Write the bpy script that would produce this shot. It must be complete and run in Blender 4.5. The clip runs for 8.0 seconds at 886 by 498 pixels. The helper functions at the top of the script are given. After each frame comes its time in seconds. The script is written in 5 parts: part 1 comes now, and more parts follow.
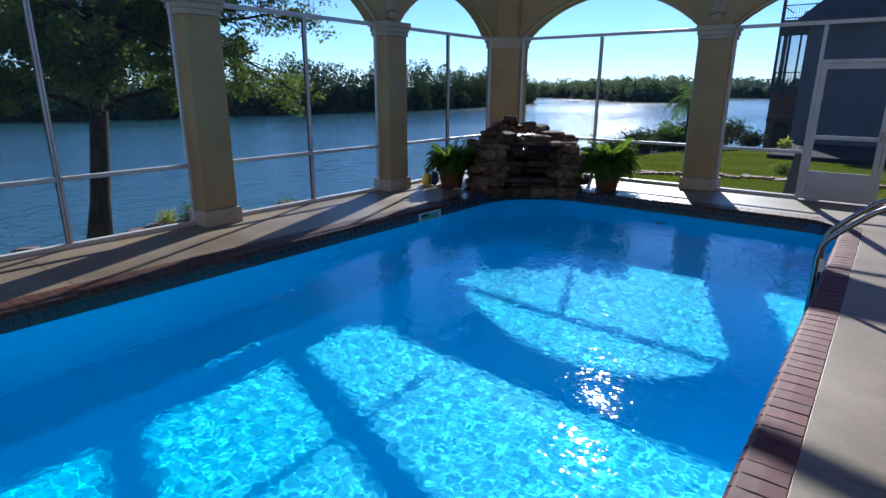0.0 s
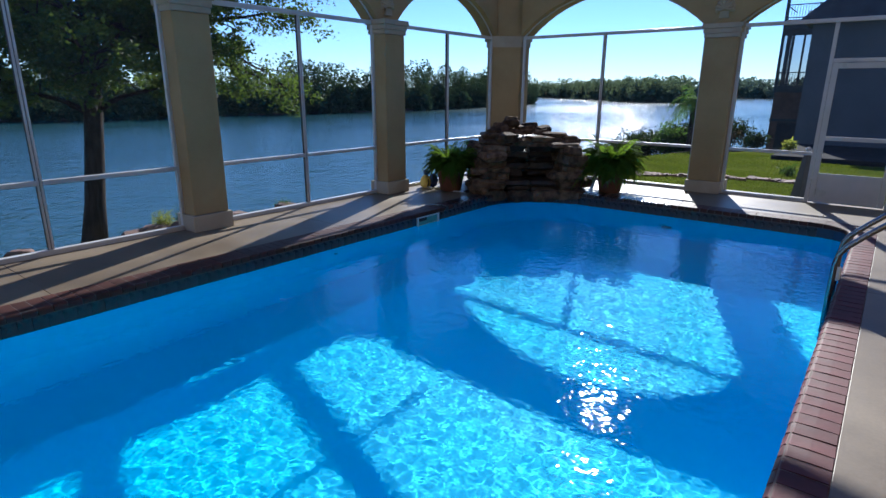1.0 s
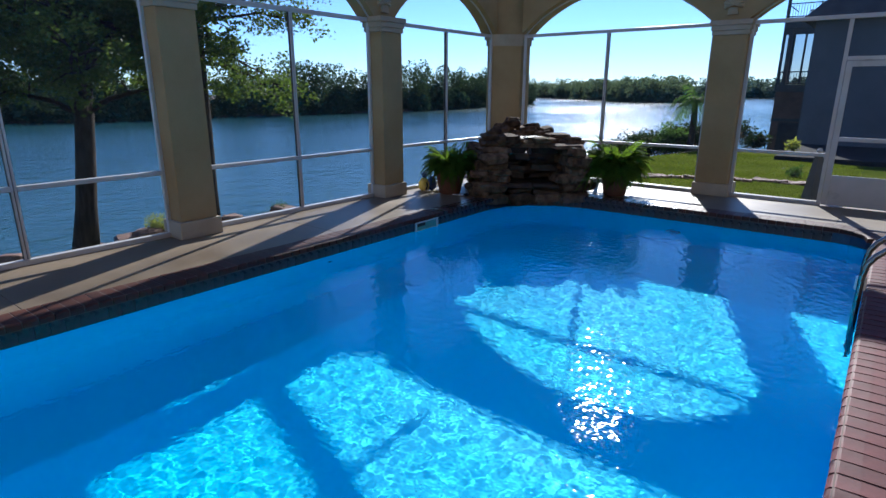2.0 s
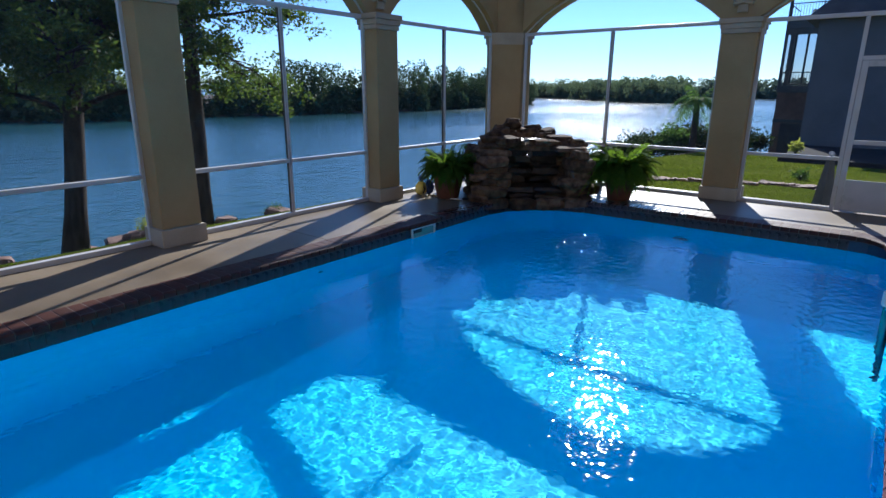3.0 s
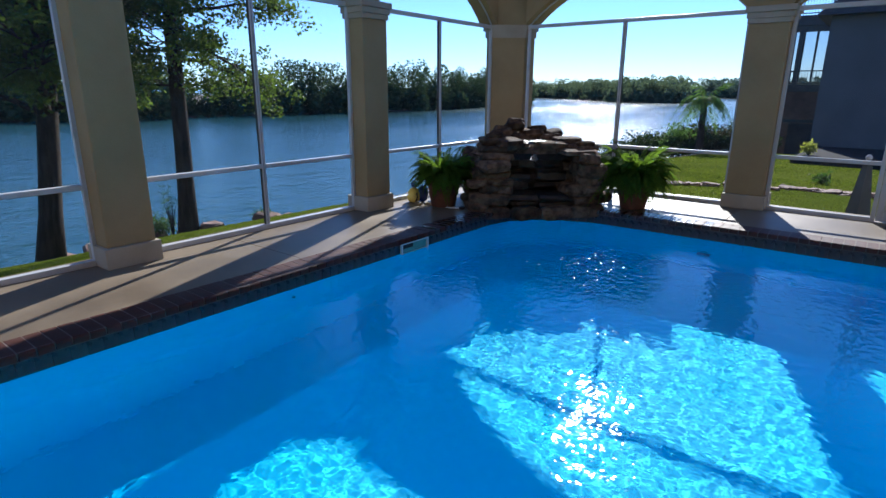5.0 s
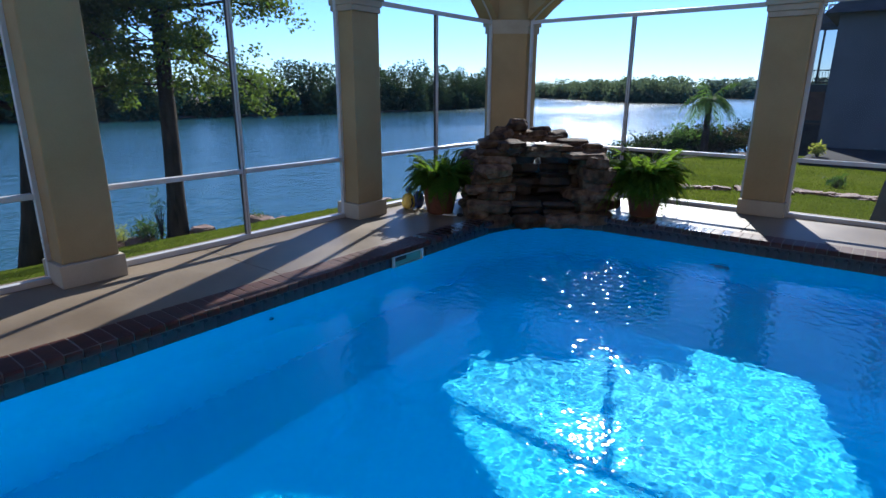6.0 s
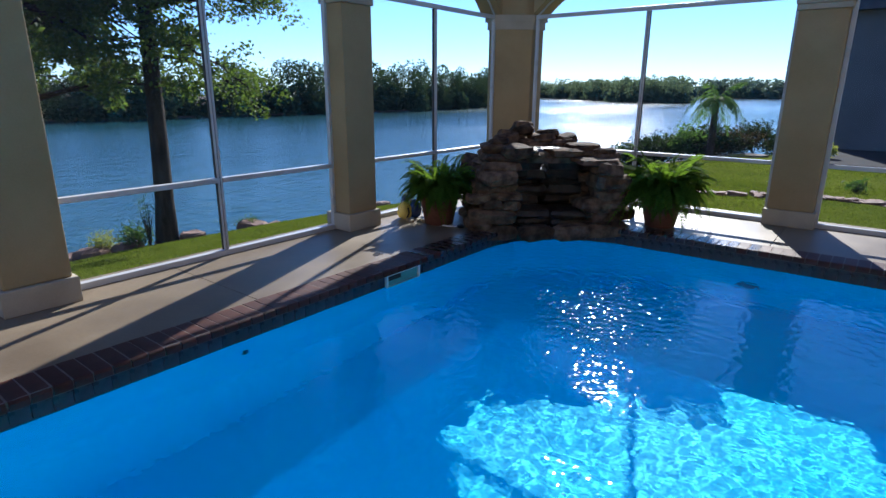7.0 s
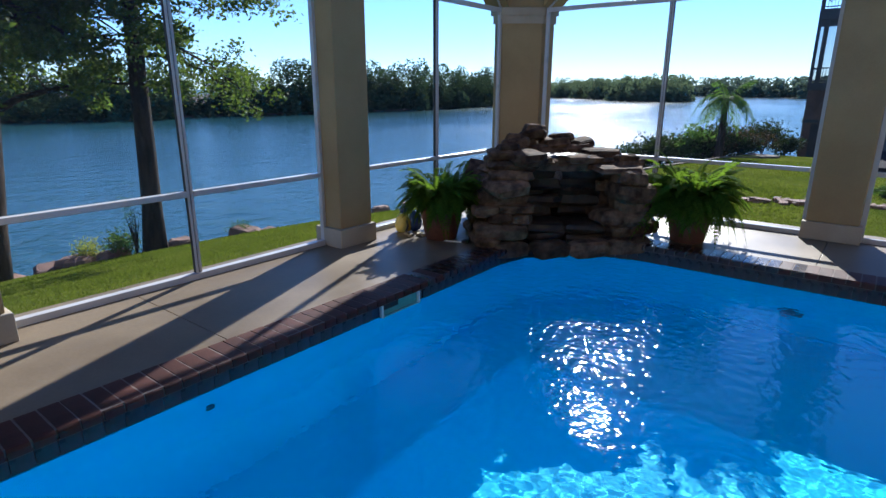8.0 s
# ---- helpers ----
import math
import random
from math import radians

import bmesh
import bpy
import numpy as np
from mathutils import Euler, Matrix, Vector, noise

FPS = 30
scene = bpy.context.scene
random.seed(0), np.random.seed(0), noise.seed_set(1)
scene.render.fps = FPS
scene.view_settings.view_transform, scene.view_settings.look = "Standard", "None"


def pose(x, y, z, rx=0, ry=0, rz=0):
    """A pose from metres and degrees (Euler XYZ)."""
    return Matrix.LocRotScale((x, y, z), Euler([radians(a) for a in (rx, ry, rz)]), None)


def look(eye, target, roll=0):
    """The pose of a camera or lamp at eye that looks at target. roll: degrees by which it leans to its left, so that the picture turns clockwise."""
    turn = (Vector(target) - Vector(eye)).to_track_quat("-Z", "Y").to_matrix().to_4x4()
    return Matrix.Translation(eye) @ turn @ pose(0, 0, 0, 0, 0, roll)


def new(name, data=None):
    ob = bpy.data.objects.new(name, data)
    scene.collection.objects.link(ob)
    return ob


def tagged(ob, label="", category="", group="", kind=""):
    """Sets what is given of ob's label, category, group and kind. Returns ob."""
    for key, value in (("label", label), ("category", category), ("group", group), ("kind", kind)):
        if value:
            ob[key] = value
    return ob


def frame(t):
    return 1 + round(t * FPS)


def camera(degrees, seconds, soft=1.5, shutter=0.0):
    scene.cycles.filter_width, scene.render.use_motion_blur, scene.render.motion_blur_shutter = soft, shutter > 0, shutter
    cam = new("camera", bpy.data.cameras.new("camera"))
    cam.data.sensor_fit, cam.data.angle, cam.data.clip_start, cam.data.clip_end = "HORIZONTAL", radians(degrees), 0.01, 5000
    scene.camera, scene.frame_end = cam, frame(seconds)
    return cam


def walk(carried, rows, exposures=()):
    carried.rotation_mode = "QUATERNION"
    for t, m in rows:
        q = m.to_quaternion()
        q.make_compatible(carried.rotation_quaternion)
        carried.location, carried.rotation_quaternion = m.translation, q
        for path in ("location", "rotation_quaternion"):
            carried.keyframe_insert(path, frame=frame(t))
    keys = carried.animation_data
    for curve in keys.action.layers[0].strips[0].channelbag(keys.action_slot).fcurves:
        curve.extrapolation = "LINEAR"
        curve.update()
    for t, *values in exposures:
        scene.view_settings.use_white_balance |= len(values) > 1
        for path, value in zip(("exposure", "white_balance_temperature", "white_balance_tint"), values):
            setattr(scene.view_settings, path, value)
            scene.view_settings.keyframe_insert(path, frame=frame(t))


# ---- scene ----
cam = camera(76.6, 8.0)
PATH = [
    (0, (-1.16, 1.415, 1.701), (-2.349, 2.927, 1.152), 0.3),
    (0.5, (-1.234, 1.525, 1.686), (-2.424, 3.037, 1.14), 0.2),
    (1, (-1.296, 1.647, 1.695), (-2.488, 3.157, 1.147), 0.3),
    (1.5, (-1.401, 1.769, 1.684), (-2.591, 3.281, 1.137), 0.2),
    (3, (-1.726, 2.208, 1.688), (-2.911, 3.724, 1.141), 0.3),
    (3.5, (-1.841, 2.365, 1.684), (-3.025, 3.881, 1.137), 0.4),
    (4, (-1.955, 2.544, 1.678), (-3.139, 4.06, 1.131), 0.3),
    (4.5, (-2.089, 2.747, 1.661), (-3.273, 4.263, 1.114), 0.3),
    (6, (-2.541, 3.441, 1.621), (-3.726, 4.957, 1.075), 0.3),
    (6.5, (-2.723, 3.689, 1.63), (-3.907, 5.204, 1.082), 0.3),
    (7, (-2.924, 3.952, 1.62), (-4.109, 5.467, 1.074), 0.3),
    (7.5, (-3.144, 4.217, 1.631), (-4.33, 5.731, 1.083), 0.3),
    (8, (-3.402, 4.52, 1.626), (-4.588, 6.034, 1.077), 0.2),
]
walk(cam, [(t, look(eye, target, roll)) for t, eye, target, roll in PATH], [(0, 1.38, 5800, 10), (4, 1.50, 5800, 10), (8, 1.70, 5800, 10)])

# ---- light ----
SUN_EL, SUN_AZ = 31.5, -21.3  # azimuth from +y towards +x
world = bpy.data.worlds.new("world")
scene.world = world
world.use_nodes = True
wn, wl = world.node_tree.nodes, world.node_tree.links
sky = wn.new("ShaderNodeTexSky")
sky.sky_type, sky.sun_disc = "NISHITA", False
sky.sun_elevation, sky.sun_rotation = radians(SUN_EL), radians(SUN_AZ)
sky.air_density, sky.dust_density, sky.ozone_density = 0.9, 0.0, 3.2
tint = wn.new("ShaderNodeMix")
tint.data_type, tint.blend_type = "RGBA", "MULTIPLY"
tint.inputs[0].default_value = 1.0
tint.inputs[7].default_value = (0.70, 0.89, 1.22, 1)
wl.new(sky.outputs[0], tint.inputs[6])
wl.new(tint.outputs[2], wn["Background"].inputs[0])
wn["Background"].inputs[1].default_value = 0.058
sun = new("sun", bpy.data.lights.new("sun", "SUN"))
sun.data.energy, sun.data.angle, sun.data.color = 3.45, radians(0.7), (1.0, 0.94, 0.84)
sun_way = Vector((math.sin(radians(SUN_AZ)) * math.cos(radians(SUN_EL)), math.cos(radians(SUN_AZ)) * math.cos(radians(SUN_EL)), math.sin(radians(SUN_EL))))
sun.matrix_world = look(sun_way * 60, (0, 0, 0))
sun.data.cycles.is_caustics_light = True
scene.cycles.max_bounces, scene.cycles.diffuse_bounces, scene.cycles.transmission_bounces = 16, 8, 12
scene.cycles.caustics_refractive = scene.cycles.caustics_reflective = True


# ---- materials ----
def material(name):
    m = bpy.data.materials.new(name)
    m.use_nodes = True
    nt = m.node_tree
    return m, nt.nodes, nt.links, nt.nodes["Principled BSDF"]


def noise_node(n, l, scale, detail=4.0, rough=0.55, coords="Object", stretch=None):
    tc = n.new("ShaderNodeTexCoord")
    t = n.new("ShaderNodeTexNoise")
    t.inputs["Scale"].default_value, t.inputs["Detail"].default_value, t.inputs["Roughness"].default_value = scale, detail, rough
    if stretch:
        mp = n.new("ShaderNodeMapping")
        mp.inputs["Scale"].default_value = stretch
        l.new(tc.outputs[coords], mp.inputs[0])
        l.new(mp.outputs[0], t.inputs["Vector"])
    else:
        l.new(tc.outputs[coords], t.inputs["Vector"])
    return t.outputs[0]


def ramp(n, l, fac, c0, c1, lo=0.35, hi=0.65):
    r = n.new("ShaderNodeValToRGB")
    r.color_ramp.elements[0].position, r.color_ramp.elements[1].position = lo, hi
    r.color_ramp.elements[0].color, r.color_ramp.elements[1].color = (*c0, 1), (*c1, 1)
    l.new(fac, r.inputs[0])
    return r.outputs[0]


def blend(n, l, fac, a, b, how="MIX"):
    m = n.new("ShaderNodeMix")
    m.data_type, m.blend_type = "RGBA", how
    for value, socket in ((fac, m.inputs[0]), (a, m.inputs[6]), (b, m.inputs[7])):
        if isinstance(value, (int, float)):
            socket.default_value = value
        elif isinstance(value, tuple):
            socket.default_value = (*value, 1)
        else:
            l.new(value, socket)
    return m.outputs[2]


def surface(name, c0, c1, scale=3.0, fine=40.0, rough=0.7, bump=0.2, depth=0.01, metal=0.0, vary=0.0, specular=0.5, island=False, fine_amount=0.35, stretch=None):
    """Two scales of colour, fine relief, and variation from piece to piece."""
    m, n, l, b = material(name)
    big, small = noise_node(n, l, scale, stretch=stretch), noise_node(n, l, fine, 6.0, 0.65, stretch=stretch)
    col = ramp(n, l, big, c0, c1)
    grain = ramp(n, l, small, (0.55,) * 3, (1.0,) * 3, 0.3, 0.7)
    col = blend(n, l, fine_amount, col, grain, "MULTIPLY")
    if vary:
        if island:
            rnd = n.new("ShaderNodeNewGeometry").outputs["Random Per Island"]
        else:
            rnd = n.new("ShaderNodeObjectInfo").outputs["Random"]
        tone = ramp(n, l, rnd, (1 - vary,) * 3, (1.0, 1.0, 1.0), 0.0, 1.0)
        col = blend(n, l, 1.0, col, tone, "MULTIPLY")
    l.new(col, b.inputs["Base Color"])
    rr = n.new("ShaderNodeMapRange")
    rr.inputs[3].default_value, rr.inputs[4].default_value = max(0.02, rough - 0.12), min(1.0, rough + 0.12)
    l.new(big, rr.inputs[0])
    l.new(rr.outputs[0], b.inputs["Roughness"])
    b.inputs["Metallic"].default_value = metal
    b.inputs["Specular IOR Level"].default_value = specular
    if bump:
        bp = n.new("ShaderNodeBump")
        bp.inputs["Strength"].default_value, bp.inputs["Distance"].default_value = bump, depth
        l.new(small, bp.inputs["Height"])
        l.new(bp.outputs[0], b.inputs["Normal"])
    return m


def leaf_material(name, c0, c1, through_colour, amount=0.5, rough=0.6, shine=0.2):
    m, n, l, b = material(name)
    rnd = n.new("ShaderNodeNewGeometry").outputs["Random Per Island"]
    col = ramp(n, l, rnd, c0, c1, 0.0, 1.0)
    l.new(col, b.inputs["Base Color"])
    b.inputs["Roughness"].default_value = rough
    b.inputs["Specular IOR Level"].default_value = shine
    tr = n.new("ShaderNodeBsdfTranslucent")
    l.new(blend(n, l, 1.0, (*through_colour,), ramp(n, l, rnd, (0.6,) * 3, (1.0,) * 3, 0.0, 1.0), "MULTIPLY"), tr.inputs[0])
    mx = n.new("ShaderNodeMixShader")
    mx.inputs[0].default_value = amount
    l.new(b.outputs[0], mx.inputs[1])
    l.new(tr.outputs[0], mx.inputs[2])
    l.new(mx.outputs[0], n["Material Output"].inputs[0])
    return m


def ripple_water(name, colour, rough, scale, strength, depth, stretch=None):
    m, n, l, b = material(name)
    big, small = noise_node(n, l, scale * 0.12, 3.0, stretch=stretch), noise_node(n, l, scale, 5.0, 0.6, stretch=stretch)
    l.new(blend(n, l, big, colour, tuple(c * 0.75 for c in colour)), b.inputs["Base Color"])
    b.inputs["Roughness"].default_value, b.inputs["IOR"].default_value = rough, 1.33
    bp = n.new("ShaderNodeBump")
    bp.inputs["Strength"].default_value, bp.inputs["Distance"].default_value = strength, depth
    bp.inputs["Filter Width"].default_value = 0.06
    l.new(small, bp.inputs["Height"])
    l.new(bp.outputs[0], b.inputs["Normal"])
    return m


def river_surface():
    """Open water: short wind ripples on long lanes of rougher and calmer water."""
    m, n, l, b = material("river_water")
    lanes = noise_node(n, l, 0.022, 3.0, 0.6, stretch=(1.0, 0.35, 1.0))
    chop = noise_node(n, l, 0.45, 4.6, 0.64, stretch=(1.0, 0.8, 1.0))
    l.new(blend(n, l, lanes, (0.013, 0.054, 0.062), (0.019, 0.066, 0.074)), b.inputs["Base Color"])
    rr = n.new("ShaderNodeMapRange")
    rr.inputs[1].default_value, rr.inputs[2].default_value, rr.inputs[3].default_value, rr.inputs[4].default_value = 0.38, 0.62, 0.10, 0.17
    l.new(lanes, rr.inputs[0])
    l.new(rr.outputs[0], b.inputs["Roughness"])
    b.inputs["IOR"].default_value = 1.33
    bp = n.new("ShaderNodeBump")
    bp.inputs["Strength"].default_value, bp.inputs["Distance"].default_value = 1.0, 0.42
    bp.inputs["Filter Width"].default_value = 0.06
    l.new(chop, bp.inputs["Height"])
    l.new(bp.outputs[0], b.inputs["Normal"])
    return m


def pool_glass():
    m, n, l, b = material("pool_water")
    n.remove(b)
    g = n.new("ShaderNodeBsdfGlass")
    g.distribution = "GGX"
    g.inputs["Roughness"].default_value, g.inputs["IOR"].default_value = 0.026, 1.33
    g.inputs["Color"].default_value = (0.89, 0.985, 1.0, 1)
    # fine ripples, livelier where the waterfall stirs the pool
    fine = noise_node(n, l, 13.5, 1.0, 0.5)
    tc, far, near = n.new("ShaderNodeTexCoord"), n.new("ShaderNodeVectorMath"), n.new("ShaderNodeMapRange")
    far.operation = "DISTANCE"
    far.inputs[1].default_value = (-5.6, 9.4, -0.2)
    l.new(tc.outputs["Object"], far.inputs[0])
    l.new(far.outputs["Value"], near.inputs[0])
    near.inputs[1].default_value, near.inputs[2].default_value, near.inputs[3].default_value, near.inputs[4].default_value = 0.5, 2.6, 1.15, 0.36
    bp = n.new("ShaderNodeBump")
    bp.inputs["Distance"].default_value = 0.015
    l.new(near.outputs[0], bp.inputs["Strength"])
    l.new(fine, bp.inputs["Height"])
    l.new(bp.outputs[0], g.inputs["Normal"])
    l.new(g.outputs[0], n["Material Output"].inputs[0])
    return m


def screen_cloth(name, cover, tone):
    m, n, l, b = material(name)
    n.remove(b)
    d, t, mx = n.new("ShaderNodeBsdfDiffuse"), n.new("ShaderNodeBsdfTransparent"), n.new("ShaderNodeMixShader")
    d.inputs[0].default_value = (*tone, 1)
    mx.inputs[0].default_value = cover
    l.new(t.outputs[0], mx.inputs[1])
    l.new(d.outputs[0], mx.inputs[2])
    l.new(mx.outputs[0], n["Material Output"].inputs[0])
    return m


STUCCO = surface("stucco", (0.285, 0.205, 0.100), (0.36, 0.268, 0.140), 1.5, 60, 0.85, 0.35, 0.006, fine_amount=0.2)
STUCCO_PALE = surface("pale_stucco", (0.34, 0.295, 0.225), (0.41, 0.36, 0.28), 2.5, 70, 0.8, 0.3, 0.005, fine_amount=0.2)
SHELL = surface("shell_plaster", (0.33, 0.285, 0.20), (0.40, 0.35, 0.25), 6, 80, 0.8, 0.3, 0.004)
DECK = surface("deck_concrete", (0.132, 0.100, 0.068), (0.212, 0.166, 0.114), 1.1, 38, 0.45, 0.3, 0.004, specular=0.3)
# Darker brown coping brick, for all runs but the east one.
DARK_BRICK = surface("dark_brick", (0.050, 0.018, 0.013), (0.100, 0.035, 0.025), 5, 60, 0.55, 0.35, 0.004, vary=0.4, specular=0.2)
BRICK = surface("coping_brick", (0.090, 0.026, 0.028), (0.165, 0.052, 0.056), 5, 60, 0.62, 0.35, 0.003, vary=0.35, specular=0.2)
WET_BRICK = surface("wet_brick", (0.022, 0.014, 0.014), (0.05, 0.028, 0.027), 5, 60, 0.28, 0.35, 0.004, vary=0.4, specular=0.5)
# Terrace paving with the house's shadow put into its dark colour.
TERRACE = surface("shadowed_paving", (0.02, 0.02, 0.022), (0.04, 0.04, 0.044), 2, 30, 0.9, 0.4, 0.01, specular=0.05)
JOINT = surface("mortar_joint", (0.13, 0.10, 0.085), (0.19, 0.15, 0.13), 8, 90, 0.85, 0.3, 0.003)
MORTAR = surface("mortar", (0.36, 0.31, 0.28), (0.46, 0.40, 0.37), 8, 90, 0.8, 0.3, 0.003)
SLATE = surface("slate_tile", (0.026, 0.026, 0.036), (0.072, 0.068, 0.078), 7, 50, 0.3, 0.5, 0.006, vary=0.32)
BLUE_STRIP = surface("blue_grout", (0.03, 0.055, 0.10), (0.05, 0.09, 0.15), 6, 50, 0.4, 0.2, 0.003)
PLASTER = surface("blue_pool_plaster", (0.004, 0.68, 0.98), (0.006, 0.73, 0.985), 0.9, 30, 0.6, 0.1, 0.003, fine_amount=0.06)
WATER = pool_glass()
ALU = surface("white_aluminium", (0.42, 0.42, 0.43), (0.50, 0.50, 0.51), 2, 60, 0.3, 0.05, 0.001, fine_amount=0.1)
ALU_BRONZE = surface("grey_aluminium", (0.30, 0.31, 0.33), (0.38, 0.39, 0.41), 2, 60, 0.35, 0.05, 0.001, fine_amount=0.1)
CHROME = surface("stainless_steel", (0.22, 0.22, 0.225), (0.30, 0.30, 0.31), 4, 80, 0.2, 0.03, 0.001, metal=1.0, fine_amount=0.1)
PORCH_SCREEN = screen_cloth("porch_screen", 0.55, (0.10, 0.11, 0.13))
SCREEN = screen_cloth("insect_screen", 0.13, (0.17, 0.18, 0.20))
PLASTIC = surface("white_plastic", (0.70, 0.72, 0.72), (0.78, 0.80, 0.80), 5, 50, 0.4, 0.05, 0.001, fine_amount=0.1)
ROCK = surface("brown_flagstone", (0.062, 0.039, 0.026), (0.27, 0.170, 0.108), 8.0, 34, 0.85, 1.0, 0.014, vary=0.6, specular=0.12)
# Wet stone, with the recess's shade deepened in its colour.
SHADED_WET_ROCK = surface("shaded_wet_flagstone", (0.016, 0.011, 0.008), (0.07, 0.044, 0.030), 8.0, 40, 0.35, 0.9, 0.014, vary=0.5, specular=0.5)
BANK_ROCK = surface("bank_sandstone", (0.15, 0.075, 0.052), (0.28, 0.16, 0.115), 2, 18, 0.8, 0.8, 0.03, vary=0.35)
TERRACOTTA = surface("terracotta", (0.12, 0.045, 0.028), (0.21, 0.085, 0.052), 6, 50, 0.75, 0.25, 0.004)
SOIL = surface("soil", (0.05, 0.035, 0.025), (0.09, 0.06, 0.04), 12, 60, 0.95, 0.6, 0.01)
FERN = leaf_material("fern_leaf", (0.028, 0.060, 0.010), (0.065, 0.125, 0.018), (0.21, 0.36, 0.03), 0.42, 0.8, 0.03)
OAK = leaf_material("oak_leaf", (0.032, 0.055, 0.016), (0.068, 0.105, 0.028), (0.15, 0.23, 0.03), 0.42, 0.6, 0.12)
HEDGE = leaf_material("hedge_leaf", (0.03, 0.06, 0.015), (0.07, 0.11, 0.03), (0.12, 0.24, 0.03), 0.35)
PALM_LEAF = leaf_material("palm_leaf", (0.035, 0.075, 0.02), (0.07, 0.13, 0.03), (0.16, 0.30, 0.05), 0.4, 0.7, 0.1)
FAR_LEAF = leaf_material("far_leaf", (0.035, 0.056, 0.034), (0.072, 0.100, 0.050), (0.07, 0.115, 0.04), 0.25, 0.9, 0.0)
# Leaves of the wooded point, paled: distance haze is put into their colour.
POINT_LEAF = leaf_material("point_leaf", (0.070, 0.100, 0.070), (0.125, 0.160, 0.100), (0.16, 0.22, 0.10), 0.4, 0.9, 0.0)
# Far-shore leaves, paler and bluer still, with the haze in the colour too.
HAZED_LEAF = leaf_material("hazed_leaf", (0.085, 0.125, 0.105), (0.125, 0.175, 0.135), (0.15, 0.21, 0.13), 0.35, 0.9, 0.0)
BARK = surface("bark", (0.024, 0.019, 0.015), (0.06, 0.047, 0.037), 3, 22, 0.9, 0.9, 0.03, stretch=(3, 3, 0.6), specular=0.1)
GRASS = surface("lawn_grass", (0.060, 0.082, 0.012), (0.105, 0.122, 0.020), 0.45, 45, 0.95, 0.8, 0.03, specular=0.0)
BLADE = leaf_material("grass_blade", (0.062, 0.090, 0.009), (0.115, 0.140, 0.018), (0.17, 0.225, 0.02), 0.42, 0.9, 0.0)
MULCH = surface("mulch", (0.10, 0.07, 0.05), (0.20, 0.15, 0.11), 3, 40, 0.95, 0.8, 0.03)
RIVER = river_surface()
HOUSE_GREY = surface("grey_siding", (0.075, 0.08, 0.092), (0.10, 0.105, 0.118), 0.8, 30, 0.8, 0.2, 0.01)
HOUSE_BROWN = surface("brown_brick", (0.10, 0.055, 0.04), (0.17, 0.10, 0.075), 2, 25, 0.85, 0.4, 0.01)
ROOF = surface("dark_shingle", (0.03, 0.028, 0.03), (0.065, 0.06, 0.06), 2, 30, 0.9, 0.6, 0.02)
DARK_METAL = surface("dark_painted_metal", (0.03, 0.03, 0.032), (0.05, 0.05, 0.052), 4, 60, 0.5, 0.1, 0.002)
BLUE_GLAZE = surface("blue_glaze", (0.02, 0.05, 0.22), (0.04, 0.10, 0.34), 6, 40, 0.2, 0.05, 0.002)
YELLOW_GLAZE = surface("yellow_glaze", (0.62, 0.50, 0.10), (0.72, 0.60, 0.18), 6, 40, 0.25, 0.05, 0.002)
RUBBER = surface("black_rubber", (0.015, 0.015, 0.016), (0.03, 0.03, 0.03), 6, 40, 0.6, 0.1, 0.002)


# ---- mesh helpers ----
def thing(name, base, label, category, group="", kind=""):
    """An empty at the base of a thing; its parts are made in world places."""
    ob = tagged(new(name), label, category, group, kind)
    ob.location = base
    return ob


def base_of(ob):
    spot = Vector((0, 0, 0))
    while ob is not None:
        spot += ob.location
        ob = ob.parent
    return spot


def mesh_of(name, bm, mat, smooth=False, shift=None):
    if shift is not None:
        bmesh.ops.translate(bm, vec=-shift, verts=bm.verts)
    bmesh.ops.recalc_face_normals(bm, faces=bm.faces)
    me = bpy.data.meshes.new(name)
    bm.to_mesh(me)
    bm.free()
    me.materials.append(mat)
    if smooth:
        me.polygons.foreach_set("use_smooth", [True] * len(me.polygons))
    return me


def part(name, bm, mat, parent, label="", smooth=False):
    """One mesh under a thing or a part, from a bmesh in world places."""
    ob = new(name, mesh_of(name, bm, mat, smooth, base_of(parent)))
    ob.parent = parent
    return tagged(ob, label)


def piece(name, mesh, parent, m):
    """An object of its own on a shared mesh, at the world pose m."""
    ob = new(name, mesh)
    ob.parent = parent
    ob.matrix_local = Matrix.Translation(-base_of(parent)) @ m
    return ob


def single(name, bm, mat, label, category, kind="", smooth=False, group=""):
    return tagged(new(name, mesh_of(name, bm, mat, smooth)), label, category, group, kind)


def raw(name, verts, faces, mat, smooth=False):
    me = bpy.data.meshes.new(name)
    me.from_pydata(verts, [], faces)
    me.materials.append(mat)
    if smooth:
        me.polygons.foreach_set("use_smooth", [True] * len(me.polygons))
    return me


def box(bm, x0, x1, y0, y1, z0, z1, bevel=0.0):
    made = bmesh.ops.create_cube(bm, size=1.0)["verts"]
    bmesh.ops.scale(bm, vec=(x1 - x0, y1 - y0, z1 - z0), verts=made)
    bmesh.ops.translate(bm, vec=((x0 + x1) / 2, (y0 + y1) / 2, (z0 + z1) / 2), verts=made)
    if bevel:
        edges = list({e for v in made for e in v.link_edges})
        bmesh.ops.bevel(bm, geom=edges, offset=bevel, segments=2, affect="EDGES", profile=0.5)
    return bm


def fresh_box(*args, **kw):
    return box(bmesh.new(), *args, **kw)


